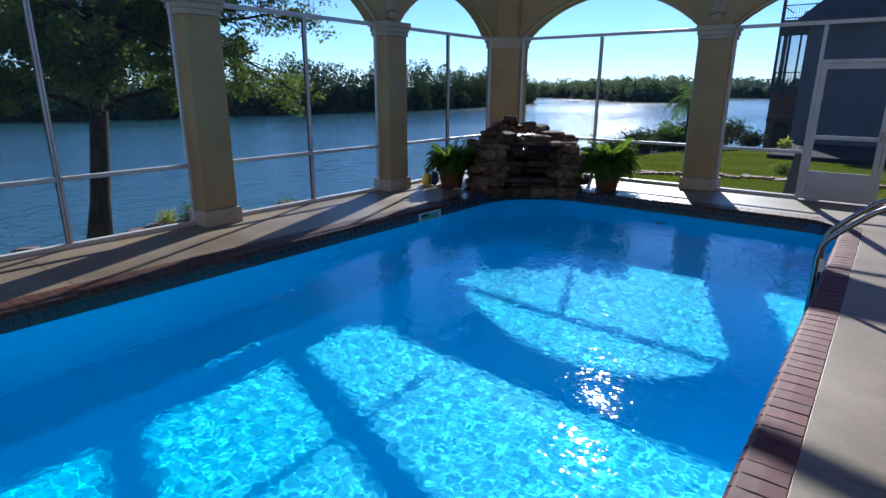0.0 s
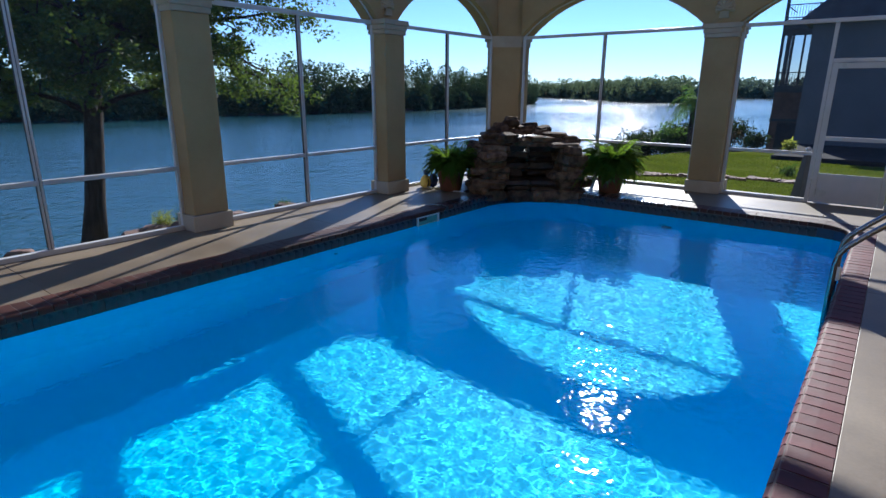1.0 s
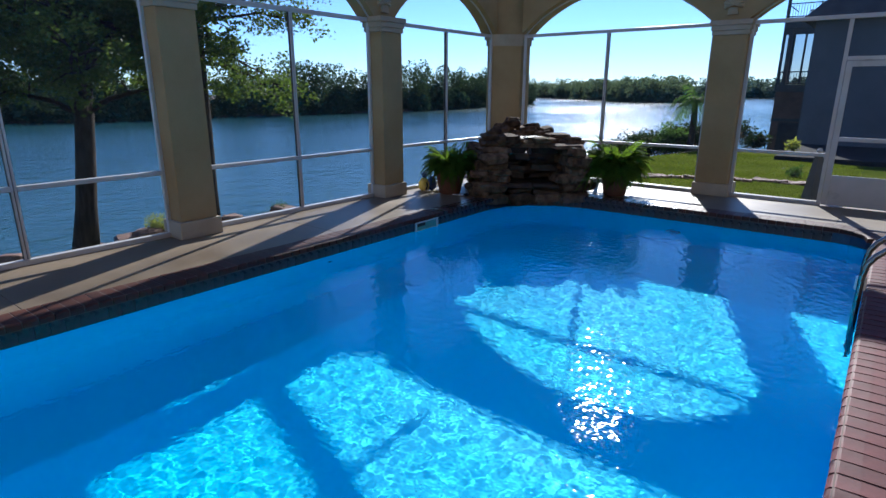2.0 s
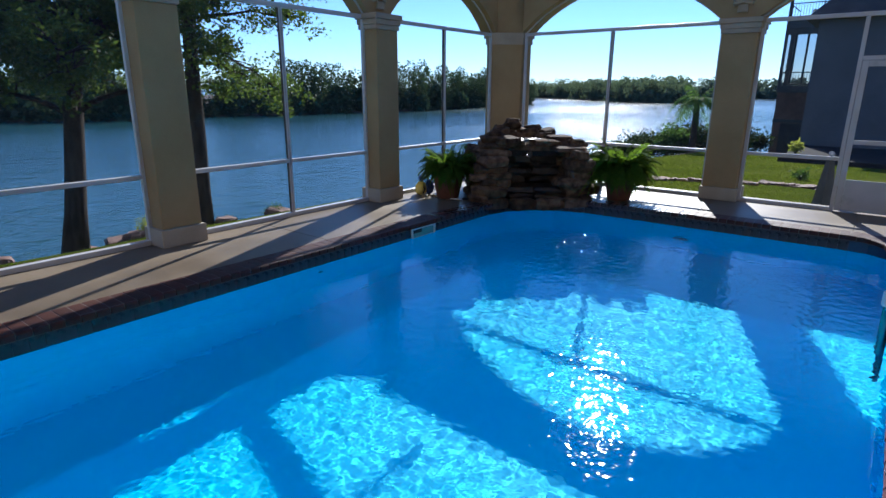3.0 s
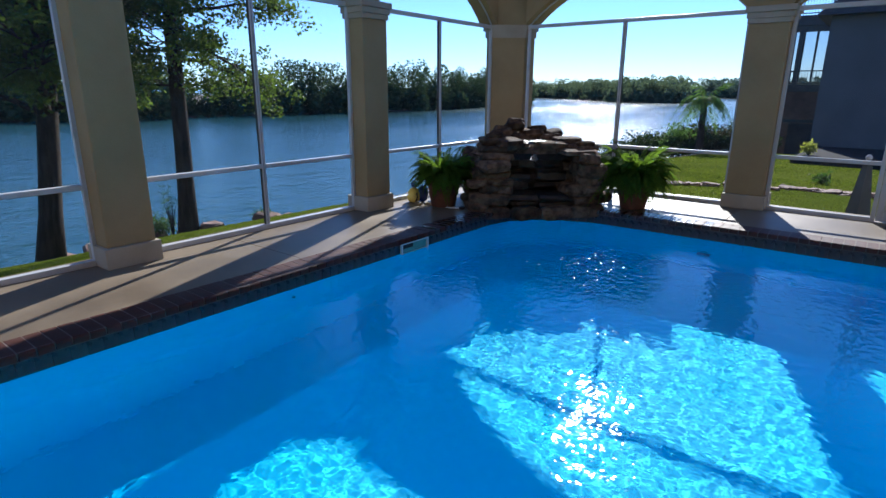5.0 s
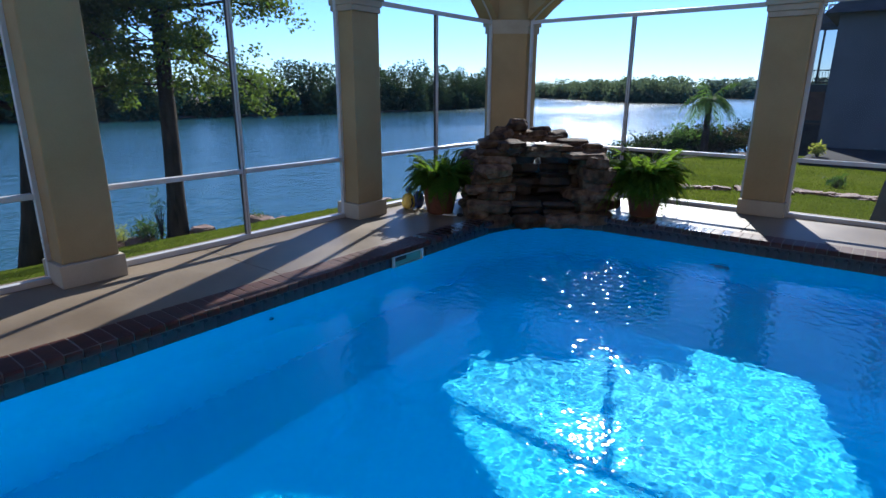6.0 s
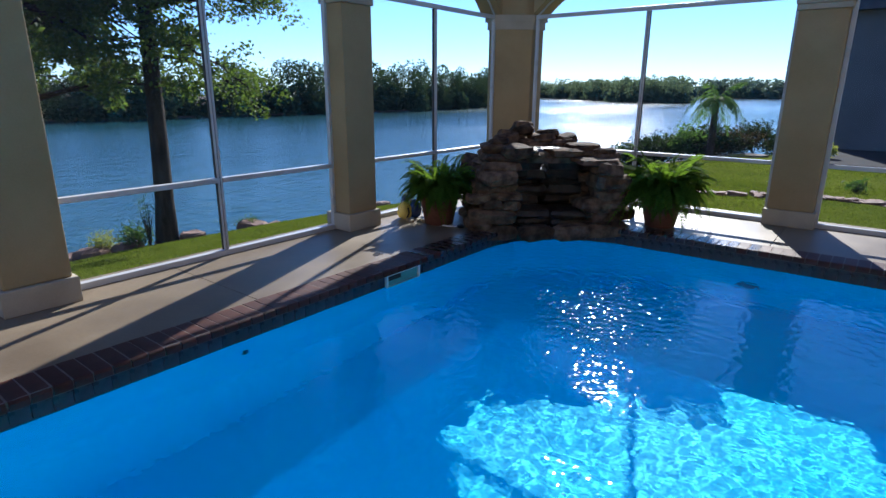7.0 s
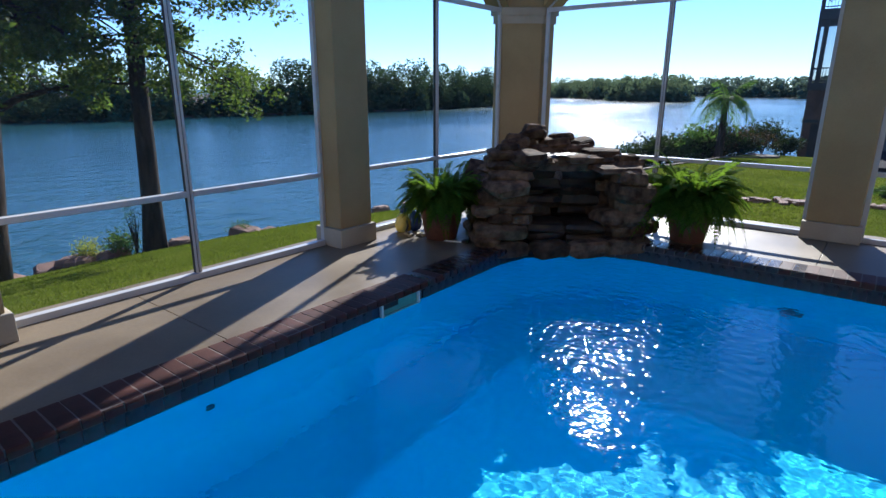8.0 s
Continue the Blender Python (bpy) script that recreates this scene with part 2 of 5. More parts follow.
def prism(bm, outline, z0, z1):
    """An upright block on a plan outline."""
    low = [bm.verts.new((x, y, z0)) for x, y in outline]
    top = [bm.verts.new((x, y, z1)) for x, y in outline]
    k = len(outline)
    bm.faces.new(low[::-1]), bm.faces.new(top)
    for i in range(k):
        bm.faces.new((low[i], low[(i + 1) % k], top[(i + 1) % k], top[i]))
    return bm


def lathe(bm, profile, centre, n=24, squash=(1, 1)):
    rings = []
    for r, z in profile:
        rings.append([bm.verts.new((centre[0] + squash[0] * r * math.cos(2 * math.pi * i / n), centre[1] + squash[1] * r * math.sin(2 * math.pi * i / n), centre[2] + z)) for i in range(n)])
    for a, b in zip(rings, rings[1:]):
        for i in range(n):
            bm.faces.new((a[i], a[(i + 1) % n], b[(i + 1) % n], b[i]))
    bm.faces.new(rings[0][::-1]), bm.faces.new(rings[-1])
    return bm


def tube(bm, points, radii, n=8):
    points = [Vector(p) for p in points]
    rings = []
    side = None
    for i, p in enumerate(points):
        d = (points[min(i + 1, len(points) - 1)] - points[max(i - 1, 0)]).normalized()
        if side is None:
            side = d.orthogonal().normalized()
        side = (side - d * side.dot(d)).normalized()
        up = d.cross(side)
        r = radii[i] if isinstance(radii, (list, tuple)) else radii
        rings.append([bm.verts.new(p + r * (math.cos(2 * math.pi * k / n) * side + math.sin(2 * math.pi * k / n) * up)) for k in range(n)])
    for a, b in zip(rings, rings[1:]):
        for k in range(n):
            bm.faces.new((a[k], a[(k + 1) % n], b[(k + 1) % n], b[k]))
    bm.faces.new(rings[0][::-1]), bm.faces.new(rings[-1])
    return bm


def stone(bm, centre, size, seed, turn=0.0, tilt=(0, 0), cuts=1, rough=0.16):
    """A slab with broken, uneven edges."""
    rng = random.Random(seed)
    before = len(bm.verts)
    made = bmesh.ops.create_cube(bm, size=1.0)["verts"]
    edges = list({e for v in made for e in v.link_edges})
    bmesh.ops.subdivide_edges(bm, edges=edges, cuts=cuts, use_grid_fill=True)
    verts = list(bm.verts)[before:]
    for v in verts:
        c = v.co.copy()
        corner = abs(c.x * 2) * abs(c.y * 2)
        pull = 1 - 0.28 * corner * rng.uniform(0.3, 1.0)
        v.co = Vector((c.x * pull + rng.uniform(-rough, rough) * 0.6, c.y * pull + rng.uniform(-rough, rough) * 0.6, c.z * rng.uniform(0.75, 1.1) + rng.uniform(-rough, rough) * 0.5))
    m = Matrix.Translation(centre) @ Euler((tilt[0], tilt[1], turn)).to_matrix().to_4x4() @ Matrix.Diagonal((*size, 1))
    bmesh.ops.transform(bm, matrix=m, verts=verts)
    return bm


def flag(bm, centre, size, seed, turn=0.0, tilt=(0, 0)):
    """A split flagstone: an irregular outline with flat beds and a chipped, stepped edge."""
    rng = random.Random(seed)
    k = rng.randrange(8, 12)
    bends = sorted((i + rng.uniform(-0.32, 0.32)) * 2 * math.pi / k for i in range(k))
    ring = []
    for a in bends:
        c, d = math.cos(a), math.sin(a)
        p = rng.uniform(0.86, 1.04)
        ring.append((0.5 * math.copysign(abs(c) ** 0.55, c) * p, 0.5 * math.copysign(abs(d) ** 0.55, d) * p))
    split = rng.uniform(-0.1, 0.2)
    layers = []
    for z, shrink in ((-0.5, 0.74), (-0.40, rng.uniform(0.88, 0.95)), (split - 0.12, rng.uniform(0.98, 1.03)), (split + 0.08, rng.uniform(0.94, 1.02)), (0.38, rng.uniform(0.86, 0.95)), (0.5, 0.72)):
        layers.append([bm.verts.new((x * shrink * rng.uniform(0.96, 1.04), y * shrink * rng.uniform(0.96, 1.04), z + rng.uniform(-0.07, 0.07))) for x, y in ring])
    verts = [v for layer in layers for v in layer]
    for a, b in zip(layers, layers[1:]):
        for i in range(k):
            bm.faces.new((a[i], a[(i + 1) % k], b[(i + 1) % k], b[i]))
    bm.faces.new(layers[0][::-1]), bm.faces.new(layers[-1])
    m = Matrix.Translation(centre) @ Euler((tilt[0], tilt[1], turn)).to_matrix().to_4x4() @ Matrix.Diagonal((*size, 1))
    bmesh.ops.transform(bm, matrix=m, verts=verts)
    return bm


def leaf_cloud(spots, size, rng, droop=0.0, slim=0.55):
    """Many small leaves, each two triangles, at the given spots."""
    k = len(spots)
    a = rng.normal(size=(k, 3))
    a[:, 2] = a[:, 2] * 0.6 - droop
    a /= np.linalg.norm(a, axis=1, keepdims=True)
    b = np.cross(a, rng.normal(size=(k, 3)))
    b /= np.linalg.norm(b, axis=1, keepdims=True)
    c = np.cross(a, b)
    s = size * rng.uniform(0.65, 1.35, (k, 1))
    p = np.asarray(spots)
    quad = np.stack([p - a * s * 0.5, p + b * s * slim * 0.5 + c * s * 0.08, p + a * s * 0.5, p - b * s * slim * 0.5 + c * s * 0.08], axis=1)
    return quad.reshape(-1, 3)


def leaf_mesh(name, verts, mat):
    me = bpy.data.meshes.new(name)
    k = len(verts) // 4
    me.from_pydata(verts.tolist(), [], np.arange(4 * k).reshape(k, 4).tolist())
    me.materials.append(mat)
    return me


# ---- plan ----
WEST, NORTH = -8.03, 12.115           # the screen frames' planes
POOL_W, POOL_E, POOL_N, POOL_S = -6.51, -1.40, 10.60, -2.2
WATER_Z, FLOOR_Z = -0.215, -1.45
TOP_RAIL, MID_RAIL = 2.695, 0.757
SPRING, RISE, CEIL, WEST_TOP = 2.735, 0.69, 3.55, 3.55
PITCH = 3.365
WEST_COLUMNS = [8.585 - PITCH * k for k in range(5)]
WEST_BAYS = [10.27 - PITCH * k for k in range(5)]
WX0, WX1, WX2 = -8.27, -7.77, -7.92   # west wall, outside; column faces; wall above the arches
NY0, NY1 = 11.964, 12.44               # north wall, inside and outside
EAST_WALL, SOUTH_WALL = 2.6, -6.6


# ---- ground, river and distance ----
def shore_x(y):
    """The river bank's line, west of the house."""
    return -21.5 + 0.69 * (min(max(y, 3.5), 14.0) - 6.0) + 0.14 * max(0.0, y - 14.0) + 0.2 * math.sin(y * 0.9)


def ground_z(x, y):
    west = max(0.0, -8.35 - x)
    north = max(0.0, y - 12.5)
    z = -0.14 - 0.24 * west - 0.05 * north
    z -= 0.06 * max(0.0, y - 34)
    z += 0.05 * noise.noise((x * 0.35, y * 0.35, 0.0))
    drop = shore_x(y) - x
    edge = min(max((drop + 0.2) / 2.4, 0.0), 1.0)
    z = z * (1 - edge) + edge * -7.0
    far = min(max((y - 46 + 0.25 * (x + 10)) / 6, 0.0), 1.0)
    return z * (1 - far) + far * -7.0


def grid_sheet(name, xs, ys, height, mat, smooth=True):
    verts = [(x, y, height(x, y)) for y in ys for x in xs]
    w = len(xs)
    faces = [(j * w + i, j * w + i + 1, (j + 1) * w + i + 1, (j + 1) * w + i) for j in range(len(ys) - 1) for i in range(w - 1)]
    return raw(name, verts, faces, mat, smooth)


def build_ground():
    xs = [-40 + 0.5 * i for i in range(64)] + [-8.25, -8.2] + [-8 + 2.0 * i for i in range(24)]
    ys = [-30 + 1.5 * i for i in range(20)] + [0.5 * i for i in range(0, 24)] + [12.35, 12.45] + [12.5 + 0.5 * i for i in range(92)]

    def height(x, y):
        inside = x > -8.22 and y < 12.4
        return -2.6 if inside else ground_z(x, y)
    tagged(new("ground", grid_sheet("ground", xs, ys, height, GRASS)), "green mown lawn sloping down to the river bank", "lawn", kind="structure")
    ring = [(-3000, -3000), (3000, -3000), (3000, 3000), (-3000, 3000)]
    bm = bmesh.new()
    bm.faces.new([bm.verts.new((x, y, -6.0)) for x, y in ring])
    single("water", bm, RIVER, "wide rippled blue river glittering under the sun", "river", "structure")


build_ground()


def far_woods(name, line, height, depth, count, label, seed, per=420, leaf=0.9, spread=0.55, tall=(0.5, 1.15), mat=None, slim=1.0):
    """Broadleaf woods along a far bank: many uneven crowns of leaf clumps on one sheet of land."""
    rng = np.random.default_rng(seed)
    line = [Vector((*p, 0)) for p in line]
    lengths = [(b - a).length for a, b in zip(line, line[1:])]
    total = sum(lengths)
    clouds = []
    for k in range(count):
        d = (k + rng.uniform(0, 1)) / count * total
        i = 0
        while i < len(lengths) - 1 and d > lengths[i]:
            d -= lengths[i]
            i += 1
        a, b = line[i], line[i + 1]
        way = (b - a).normalized()
        back = Vector((way.y, -way.x, 0))
        if back.dot(a) < 0:
            back = -back
        spot = a + way * d + back * rng.uniform(0, 1) ** 1.3 * depth
        h = height * rng.uniform(*tall)
        r = h * rng.uniform(0.26, 0.42) * slim
        blobs = 7
        for j in range(blobs):
            c = np.array((spot.x, spot.y, -5.8)) + np.array((rng.normal() * r * spread, rng.normal() * r * spread, h * (rng.uniform(0.25, 0.82) if j < 4 else rng.uniform(0.02, 0.36))))
            n_leaf = per // blobs
            u = rng.normal(size=(n_leaf, 3))
            u /= np.linalg.norm(u, axis=1, keepdims=True)
            q = c + u * np.array((r * 0.62, r * 0.62, h * 0.2)) * rng.uniform(0.7, 1.06, (n_leaf, 1))
            q[:, 2] = np.maximum(q[:, 2], -5.9)
            clouds.append(leaf_cloud(q, leaf * h / 14 * (1 if j < 4 else 2.2), rng, slim=0.8))
    return tagged(new(name, leaf_mesh(name, np.concatenate(clouds), mat or FAR_LEAF)), label, "woods", kind="stuff")


far_woods("woodland", [(-185, 0), (-160, 43), (-151, 67), (-152, 93), (-150, 112), (-142, 160), (-150, 223), (-172, 306)], 15.5, 20, 250, "dark green broadleaf woods on the far river bank", 3, per=900, leaf=0.6, tall=(0.5, 1.18), slim=0.7)
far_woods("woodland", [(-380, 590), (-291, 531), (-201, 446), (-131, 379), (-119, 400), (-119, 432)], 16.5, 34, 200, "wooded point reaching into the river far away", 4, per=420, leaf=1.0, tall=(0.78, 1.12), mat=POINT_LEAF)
far_woods("woodland", [(-420, 830), (-182, 700), (-74, 640), (100, 600), (330, 560)], 23, 60, 210, "hazy wooded shore on the far horizon", 5, per=320, leaf=1.5, tall=(0.85, 1.05), mat=HAZED_LEAF)


def build_far_land():
    bm = bmesh.new()
    for outline in ([(-900, -400), (-200, -100), (-163, 43), (-153, 70), (-154, 93), (-152, 112), (-144, 160), (-152, 223), (-174, 308), (-260, 360), (-900, 400)],
                    [(-900, 900), (-380, 588), (-291, 529), (-201, 444), (-131, 376), (-116, 400), (-116, 436), (-180, 520), (-420, 760)],
                    [(-1800, 1300), (-420, 826), (-182, 697), (-74, 637), (100, 597), (600, 500), (2500, 900), (2500, 2800), (-1800, 2800)]):
        prism(bm, outline, -6.3, -5.75)
    single("bank", bm, SOIL, "muddy low banks of the far shore", "river bank", "structure")


build_far_land()


# ---- enclosure: deck, walls, ceiling ----
def pool_outline():
    pts = [(POOL_W, POOL_S), (POOL_W, 9.50), (-6.43, 9.88), (-6.19, 10.20), (-5.85, 10.45), (-5.40, POOL_N), (-1.9, POOL_N)]
    pts += [(-1.9 + 0.5 * math.sin(a), POOL_N - 0.5 + 0.5 * math.cos(a)) for a in (radians(22.5 * i) for i in range(1, 5))]
    return pts + [(POOL_E, POOL_S)]


def offset_outline(pts, d):
    """The outline moved outwards by d (pts run clockwise seen from above)."""
    out = []
    k = len(pts)
    for i in range(k):
        a, b, c = Vector(pts[i - 1]), Vector(pts[i]), Vector(pts[(i + 1) % k])
        n1 = Vector((-(b - a).y, (b - a).x)).normalized()
        n2 = Vector((-(c - b).y, (c - b).x)).normalized()
        n = (n1 + n2).normalized()
        out.append(tuple(b + n * d / max(0.35, n.dot(n1))))
    return out


OUTLINE = pool_outline()
BEND = 5  # the rounded corner under the waterfall runs from point 1 to this one
DECK_EDGE = offset_outline(OUTLINE, 0.152)


def ring_faces(bm, inner, outer, z0, z1):
    """A flat ring between two plan outlines, with thickness."""
    k = len(inner)
    v = {(n, h): [bm.verts.new((*p, z)) for p in ring] for n, ring in (("i", inner), ("o", outer)) for h, z in ((0, z0), (1, z1))}
    for i in range(k):
        j = (i + 1) % k
        bm.faces.new((v["i", 1][i], v["i", 1][j], v["o", 1][j], v["o", 1][i]))
        bm.faces.new((v["i", 0][i], v["i", 1][i], v["i", 1][j], v["i", 0][j]))
        bm.faces.new((v["o", 0][i], v["o", 1][i], v["o", 1][j], v["o", 0][j]))
        bm.faces.new((v["i", 0][i], v["i", 0][j], v["o", 0][j], v["o", 0][i]))
    return bm


def build_deck():
    floor = thing("floor", (0, 0, 0), "beige textured concrete pool deck with thin scored joints", "pool deck", kind="structure")
    gap = 0.002
    e = DECK_EDGE
    x_in_w, x_in_e, y_in_n, y_in_s = e[0][0], e[-1][0], e[BEND + 1][1], e[0][1]
    xo0, xo1, yo0, yo1 = -8.3, EAST_WALL + 0.1, SOUTH_WALL - 0.1, 12.56
    cuts_w = [yo0, -3.2, 0.0, 3.1, 6.35, e[1][1]]
    for a, b in zip(cuts_w, cuts_w[1:]):
        part("slab", fresh_box(xo0, x_in_w, a + gap, b - gap, -0.5, 0.0, bevel=0.004), DECK, floor)
    cuts_e = [yo0, -3.4, 0.6, 4.27, 7.6, e[BEND + 5][1]]
    for a, b in zip(cuts_e, cuts_e[1:]):
        part("slab", fresh_box(x_in_e, xo1, a + gap, b - gap, -0.5, 0.0, bevel=0.004), DECK, floor)
    corner = [e[1], (xo0, e[1][1] + gap), (xo0, yo1), (e[BEND][0] - gap, yo1)] + [e[q] for q in range(BEND, 1, -1)]
    part("slab", prism(bmesh.new(), corner[::-1], -0.5, 0.0), DECK, floor)
    for a, b in ((e[BEND][0], -3.75), (-3.75, e[BEND + 1][0])):
        part("slab", fresh_box(a + gap, b - gap, y_in_n, yo1, -0.5, 0.0, bevel=0.004), DECK, floor)
    bend = [e[BEND + 1], (e[BEND + 1][0], yo1), (xo1, yo1), (xo1, e[BEND + 5][1] + gap)] + [e[q] for q in range(BEND + 5, BEND + 1, -1)]
    part("slab", prism(bmesh.new(), bend[::-1], -0.5, 0.0), DECK, floor)
    part("slab", fresh_box(x_in_w + gap, x_in_e - gap, yo0, y_in_s, -0.5, 0.0, bevel=0.004), DECK, floor)
    part("slab_bed", fresh_box(xo0 + 0.1, x_in_w - 0.02, yo0 + 0.1, e[1][1], -0.52, -0.03), MORTAR, floor)
    part("slab_bed", fresh_box(x_in_e + 0.02, xo1 - 0.1, yo0 + 0.1, e[BEND + 5][1], -0.52, -0.03), MORTAR, floor)


build_deck()


def build_basin():
    bm = bmesh.new()
    low = [bm.verts.new((x, y, FLOOR_Z)) for x, y in OUTLINE]
    bm.faces.new(low)
    outer = offset_outline(OUTLINE, 0.14)
    ring_faces(bm, OUTLINE, outer, FLOOR_Z - 0.1, -0.225)
    out = single("pool_basin", bm, PLASTER, "bright blue painted plaster pool basin", "pool", "structure")
    out.cycles.is_caustics_receiver = True
    bm = ring_faces(bmesh.new(), offset_outline(OUTLINE, 0.02), outer, -0.225, -0.055)
    single("trim", bm, BLUE_STRIP, "blue grout band under the brick coping", "trim", "structure")


build_basin()


def wave(x, y):
    p = 0.0
    stir = 1 + 1.2 * math.exp(-(math.hypot(x + 5.6, y - 9.4) / 0.8) ** 2)
    for scale, amp, seed in ((1.3, 0.0036, 0.0), (5.5, 0.0011, 7.0), (11.5, 0.0007, 13.0), (22.0, 0.00022, 19.0)):
        p += amp * (stir if scale > 3 else 1) * noise.noise((x * scale * 1.1, y * scale, seed))
    return p


def build_water():
    nx = 500
    xs = [POOL_W + (POOL_E - POOL_W) * i / nx for i in range(nx + 1)]
    ys = [POOL_S + 0.04 * i for i in range(90)]
    ys += [1.4 + (POOL_N - 1.4) * i / 880 for i in range(881)]
    ob = new("pool_water", grid_sheet("pool_water", xs, ys, lambda x, y: WATER_Z + wave(x, y), WATER))
    ob.cycles.is_caustics_caster = True
    tagged(ob, "clear blue rippled pool water with sun glints", "pool water", kind="structure")


build_water()


def arch_curve(half, rise, n=20):
    """Points of a segmental arch from -half to half, springing at 0."""
    r = (half * half + rise * rise) / (2 * rise)
    return [(-half + 2 * half * i / n, math.sqrt(max(r * r - (-half + 2 * half * i / n) ** 2, 0)) - (r - rise)) for i in range(n + 1)]


def arch_wall(name, along, bays, ends, near, far, top, label):
    """A wall above arched openings. along: 'x' or 'y'; bays: (centre, half); ends: its run; near, far: its two faces."""
    def at(u, v, z):
        return (u, v, z) if along == "x" else (v, u, z)
    bm = bmesh.new()
    stops = []
    for c, half in sorted(bays):
        stops += [(c + u, SPRING + z) for u, z in arch_curve(half, RISE)]
    stops = [(ends[0], SPRING)] + stops + [(ends[1], SPRING)]
    rows = []
    for u, z in stops:
        rows.append([bm.verts.new(at(u, near, z)), bm.verts.new(at(u, near, top)), bm.verts.new(at(u, far, top)), bm.verts.new(at(u, far, z))])
    for a, b in zip(rows, rows[1:]):
        for i in range(4):
            bm.faces.new((a[i], a[(i + 1) % 4], b[(i + 1) % 4], b[i]))
    bm.faces.new(rows[0]), bm.faces.new(rows[-1][::-1])
    return single(name, bm, STUCCO, label, "wall", "structure")


NORTH_BAYS = [(-5.755, 1.72), (-1.66, 1.86), (2.54, 1.86)]
arch_wall("wall_west", "y", [(c, 1.468) for c in WEST_BAYS], (SOUTH_WALL, 11.76), WX2, WX0, WEST_TOP, "beige stucco wall above a row of arched screen openings")
arch_wall("wall_north", "x", NORTH_BAYS, (-7.48, 4.4), NY0, NY1, CEIL, "beige stucco wall above arched screen openings")
PIER = [(-8.15, 11.78), (-8.0, 11.74), (-7.55, 12.075), (-7.48, 12.30), (-8.15, 12.40)]
single("wall_corner", prism(bmesh.new(), PIER, SPRING, WEST_TOP), STUCCO, "beige stucco corner wall above the corner pier", "wall", "structure")
single("wall_east", fresh_box(EAST_WALL, EAST_WALL + 0.25, SOUTH_WALL - 0.25, NY1, 0, CEIL), STUCCO, "plain beige stucco house wall beside the deck", "wall", "structure")
single("wall_south", fresh_box(WX0, EAST_WALL, SOUTH_WALL - 0.25, SOUTH_WALL, 0, CEIL), STUCCO, "plain beige stucco house wall at the pool's end", "wall", "structure")

RAFTER_Z, RAFTER_SLOPE = 3.62, 0.2235   # foot of the rafters on the west wall, and their rise


def build_roof():
    """An open screened roof: broad stucco rafters rising from the west wall to the house, with thin purlins and insect screen."""
    roof = thing("roof", (-8.0, 2.0, CEIL), "screened lean-to roof on broad beige rafters over the pool", "roof", kind="structure")
    x1 = EAST_WALL + 0.2

    def z_at(x):
        return RAFTER_Z + RAFTER_SLOPE * (x + 8.03)
    for k in range(11):
        y = 11.19 - 1.58 * k
        bm = bmesh.new()
        prism(bm, [(-8.17, y - 0.085), (x1, y - 0.085), (x1, y + 0.085), (-8.17, y + 0.085)], 0, 0.12)
        for v in bm.verts:
            v.co.z += z_at(v.co.x) - 0.06
        part("rafter", bm, STUCCO_PALE, roof)
    for x in (-6.9, -4.6, -2.3, 0.0):
        bm = fresh_box(x - 0.025, x + 0.025, SOUTH_WALL, 12.15, z_at(x) - 0.03, z_at(x) + 0.03)
        part("purlin", bm, ALU, roof)
    bm = bmesh.new()
    corner = [(-8.17, SOUTH_WALL), (x1, SOUTH_WALL), (x1, 12.2), (-8.17, 12.2)]
    bm.faces.new([bm.verts.new((x, y, z_at(x) + 0.085)) for x, y in corner])
    part("screen", bm, SCREEN, roof, "fine dark insect screen")
    bm = bmesh.new()
    for y0, y1 in ((SOUTH_WALL, SOUTH_WALL + 0.02),):
        box(bm, -8.17, x1, y0 - 0.25, y1, CEIL, 6.6)
    part("gable", bm, STUCCO, roof)
    part("house_wall", fresh_box(EAST_WALL, EAST_WALL + 0.25, SOUTH_WALL, NY1, CEIL, 6.8), STUCCO, roof)


build_roof()


# ---- columns ----
def shell_ornament(parent, spot, facing):
    """A scallop shell of plaster in relief on the wall above a column."""
    bm = bmesh.new()
    ribs, r = 9, 0.155
    side = Vector((-facing[1], facing[0], 0))
    out = Vector((*facing, 0))
    base = Vector(spot)
    mid = bm.verts.new(base + out * 0.055 + Vector((0, 0, -0.02)))
    rim, ridge = [], []
    for i in range(2 * ribs + 1):
        a = radians(-30 + 240 * i / (2 * ribs))
        lift = 0.03 if i % 2 else 0.012
        rr = r * (1.0 if i % 2 else 0.93)
        way = side * math.cos(a) + Vector((0, 0, 1)) * math.sin(a)
        rim.append(bm.verts.new(base + way * rr + out * 0.0))
        ridge.append(bm.verts.new(base + way * rr * 0.8 + out * (lift + 0.015)))
    for i in range(2 * ribs):
        bm.faces.new((rim[i], rim[i + 1], ridge[i + 1], ridge[i]))
        bm.faces.new((ridge[i], ridge[i + 1], mid))
    foot = [base + side * s * 0.075 + Vector((0, 0, z)) + out * o for s, z, o in ((-1, -0.15, 0), (1, -0.15, 0), (0.8, -0.05, 0), (-0.8, -0.05, 0))]
    f = [bm.verts.new(p) for p in foot]
    g = [bm.verts.new(p + out * 0.04) for p in foot]
    bm.faces.new(g)
    for i in range(4):
        bm.faces.new((f[i], f[(i + 1) % 4], g[(i + 1) % 4], g[i]))
    part("shell_ornament", bm, SHELL, parent, "pale plaster scallop shell in relief")


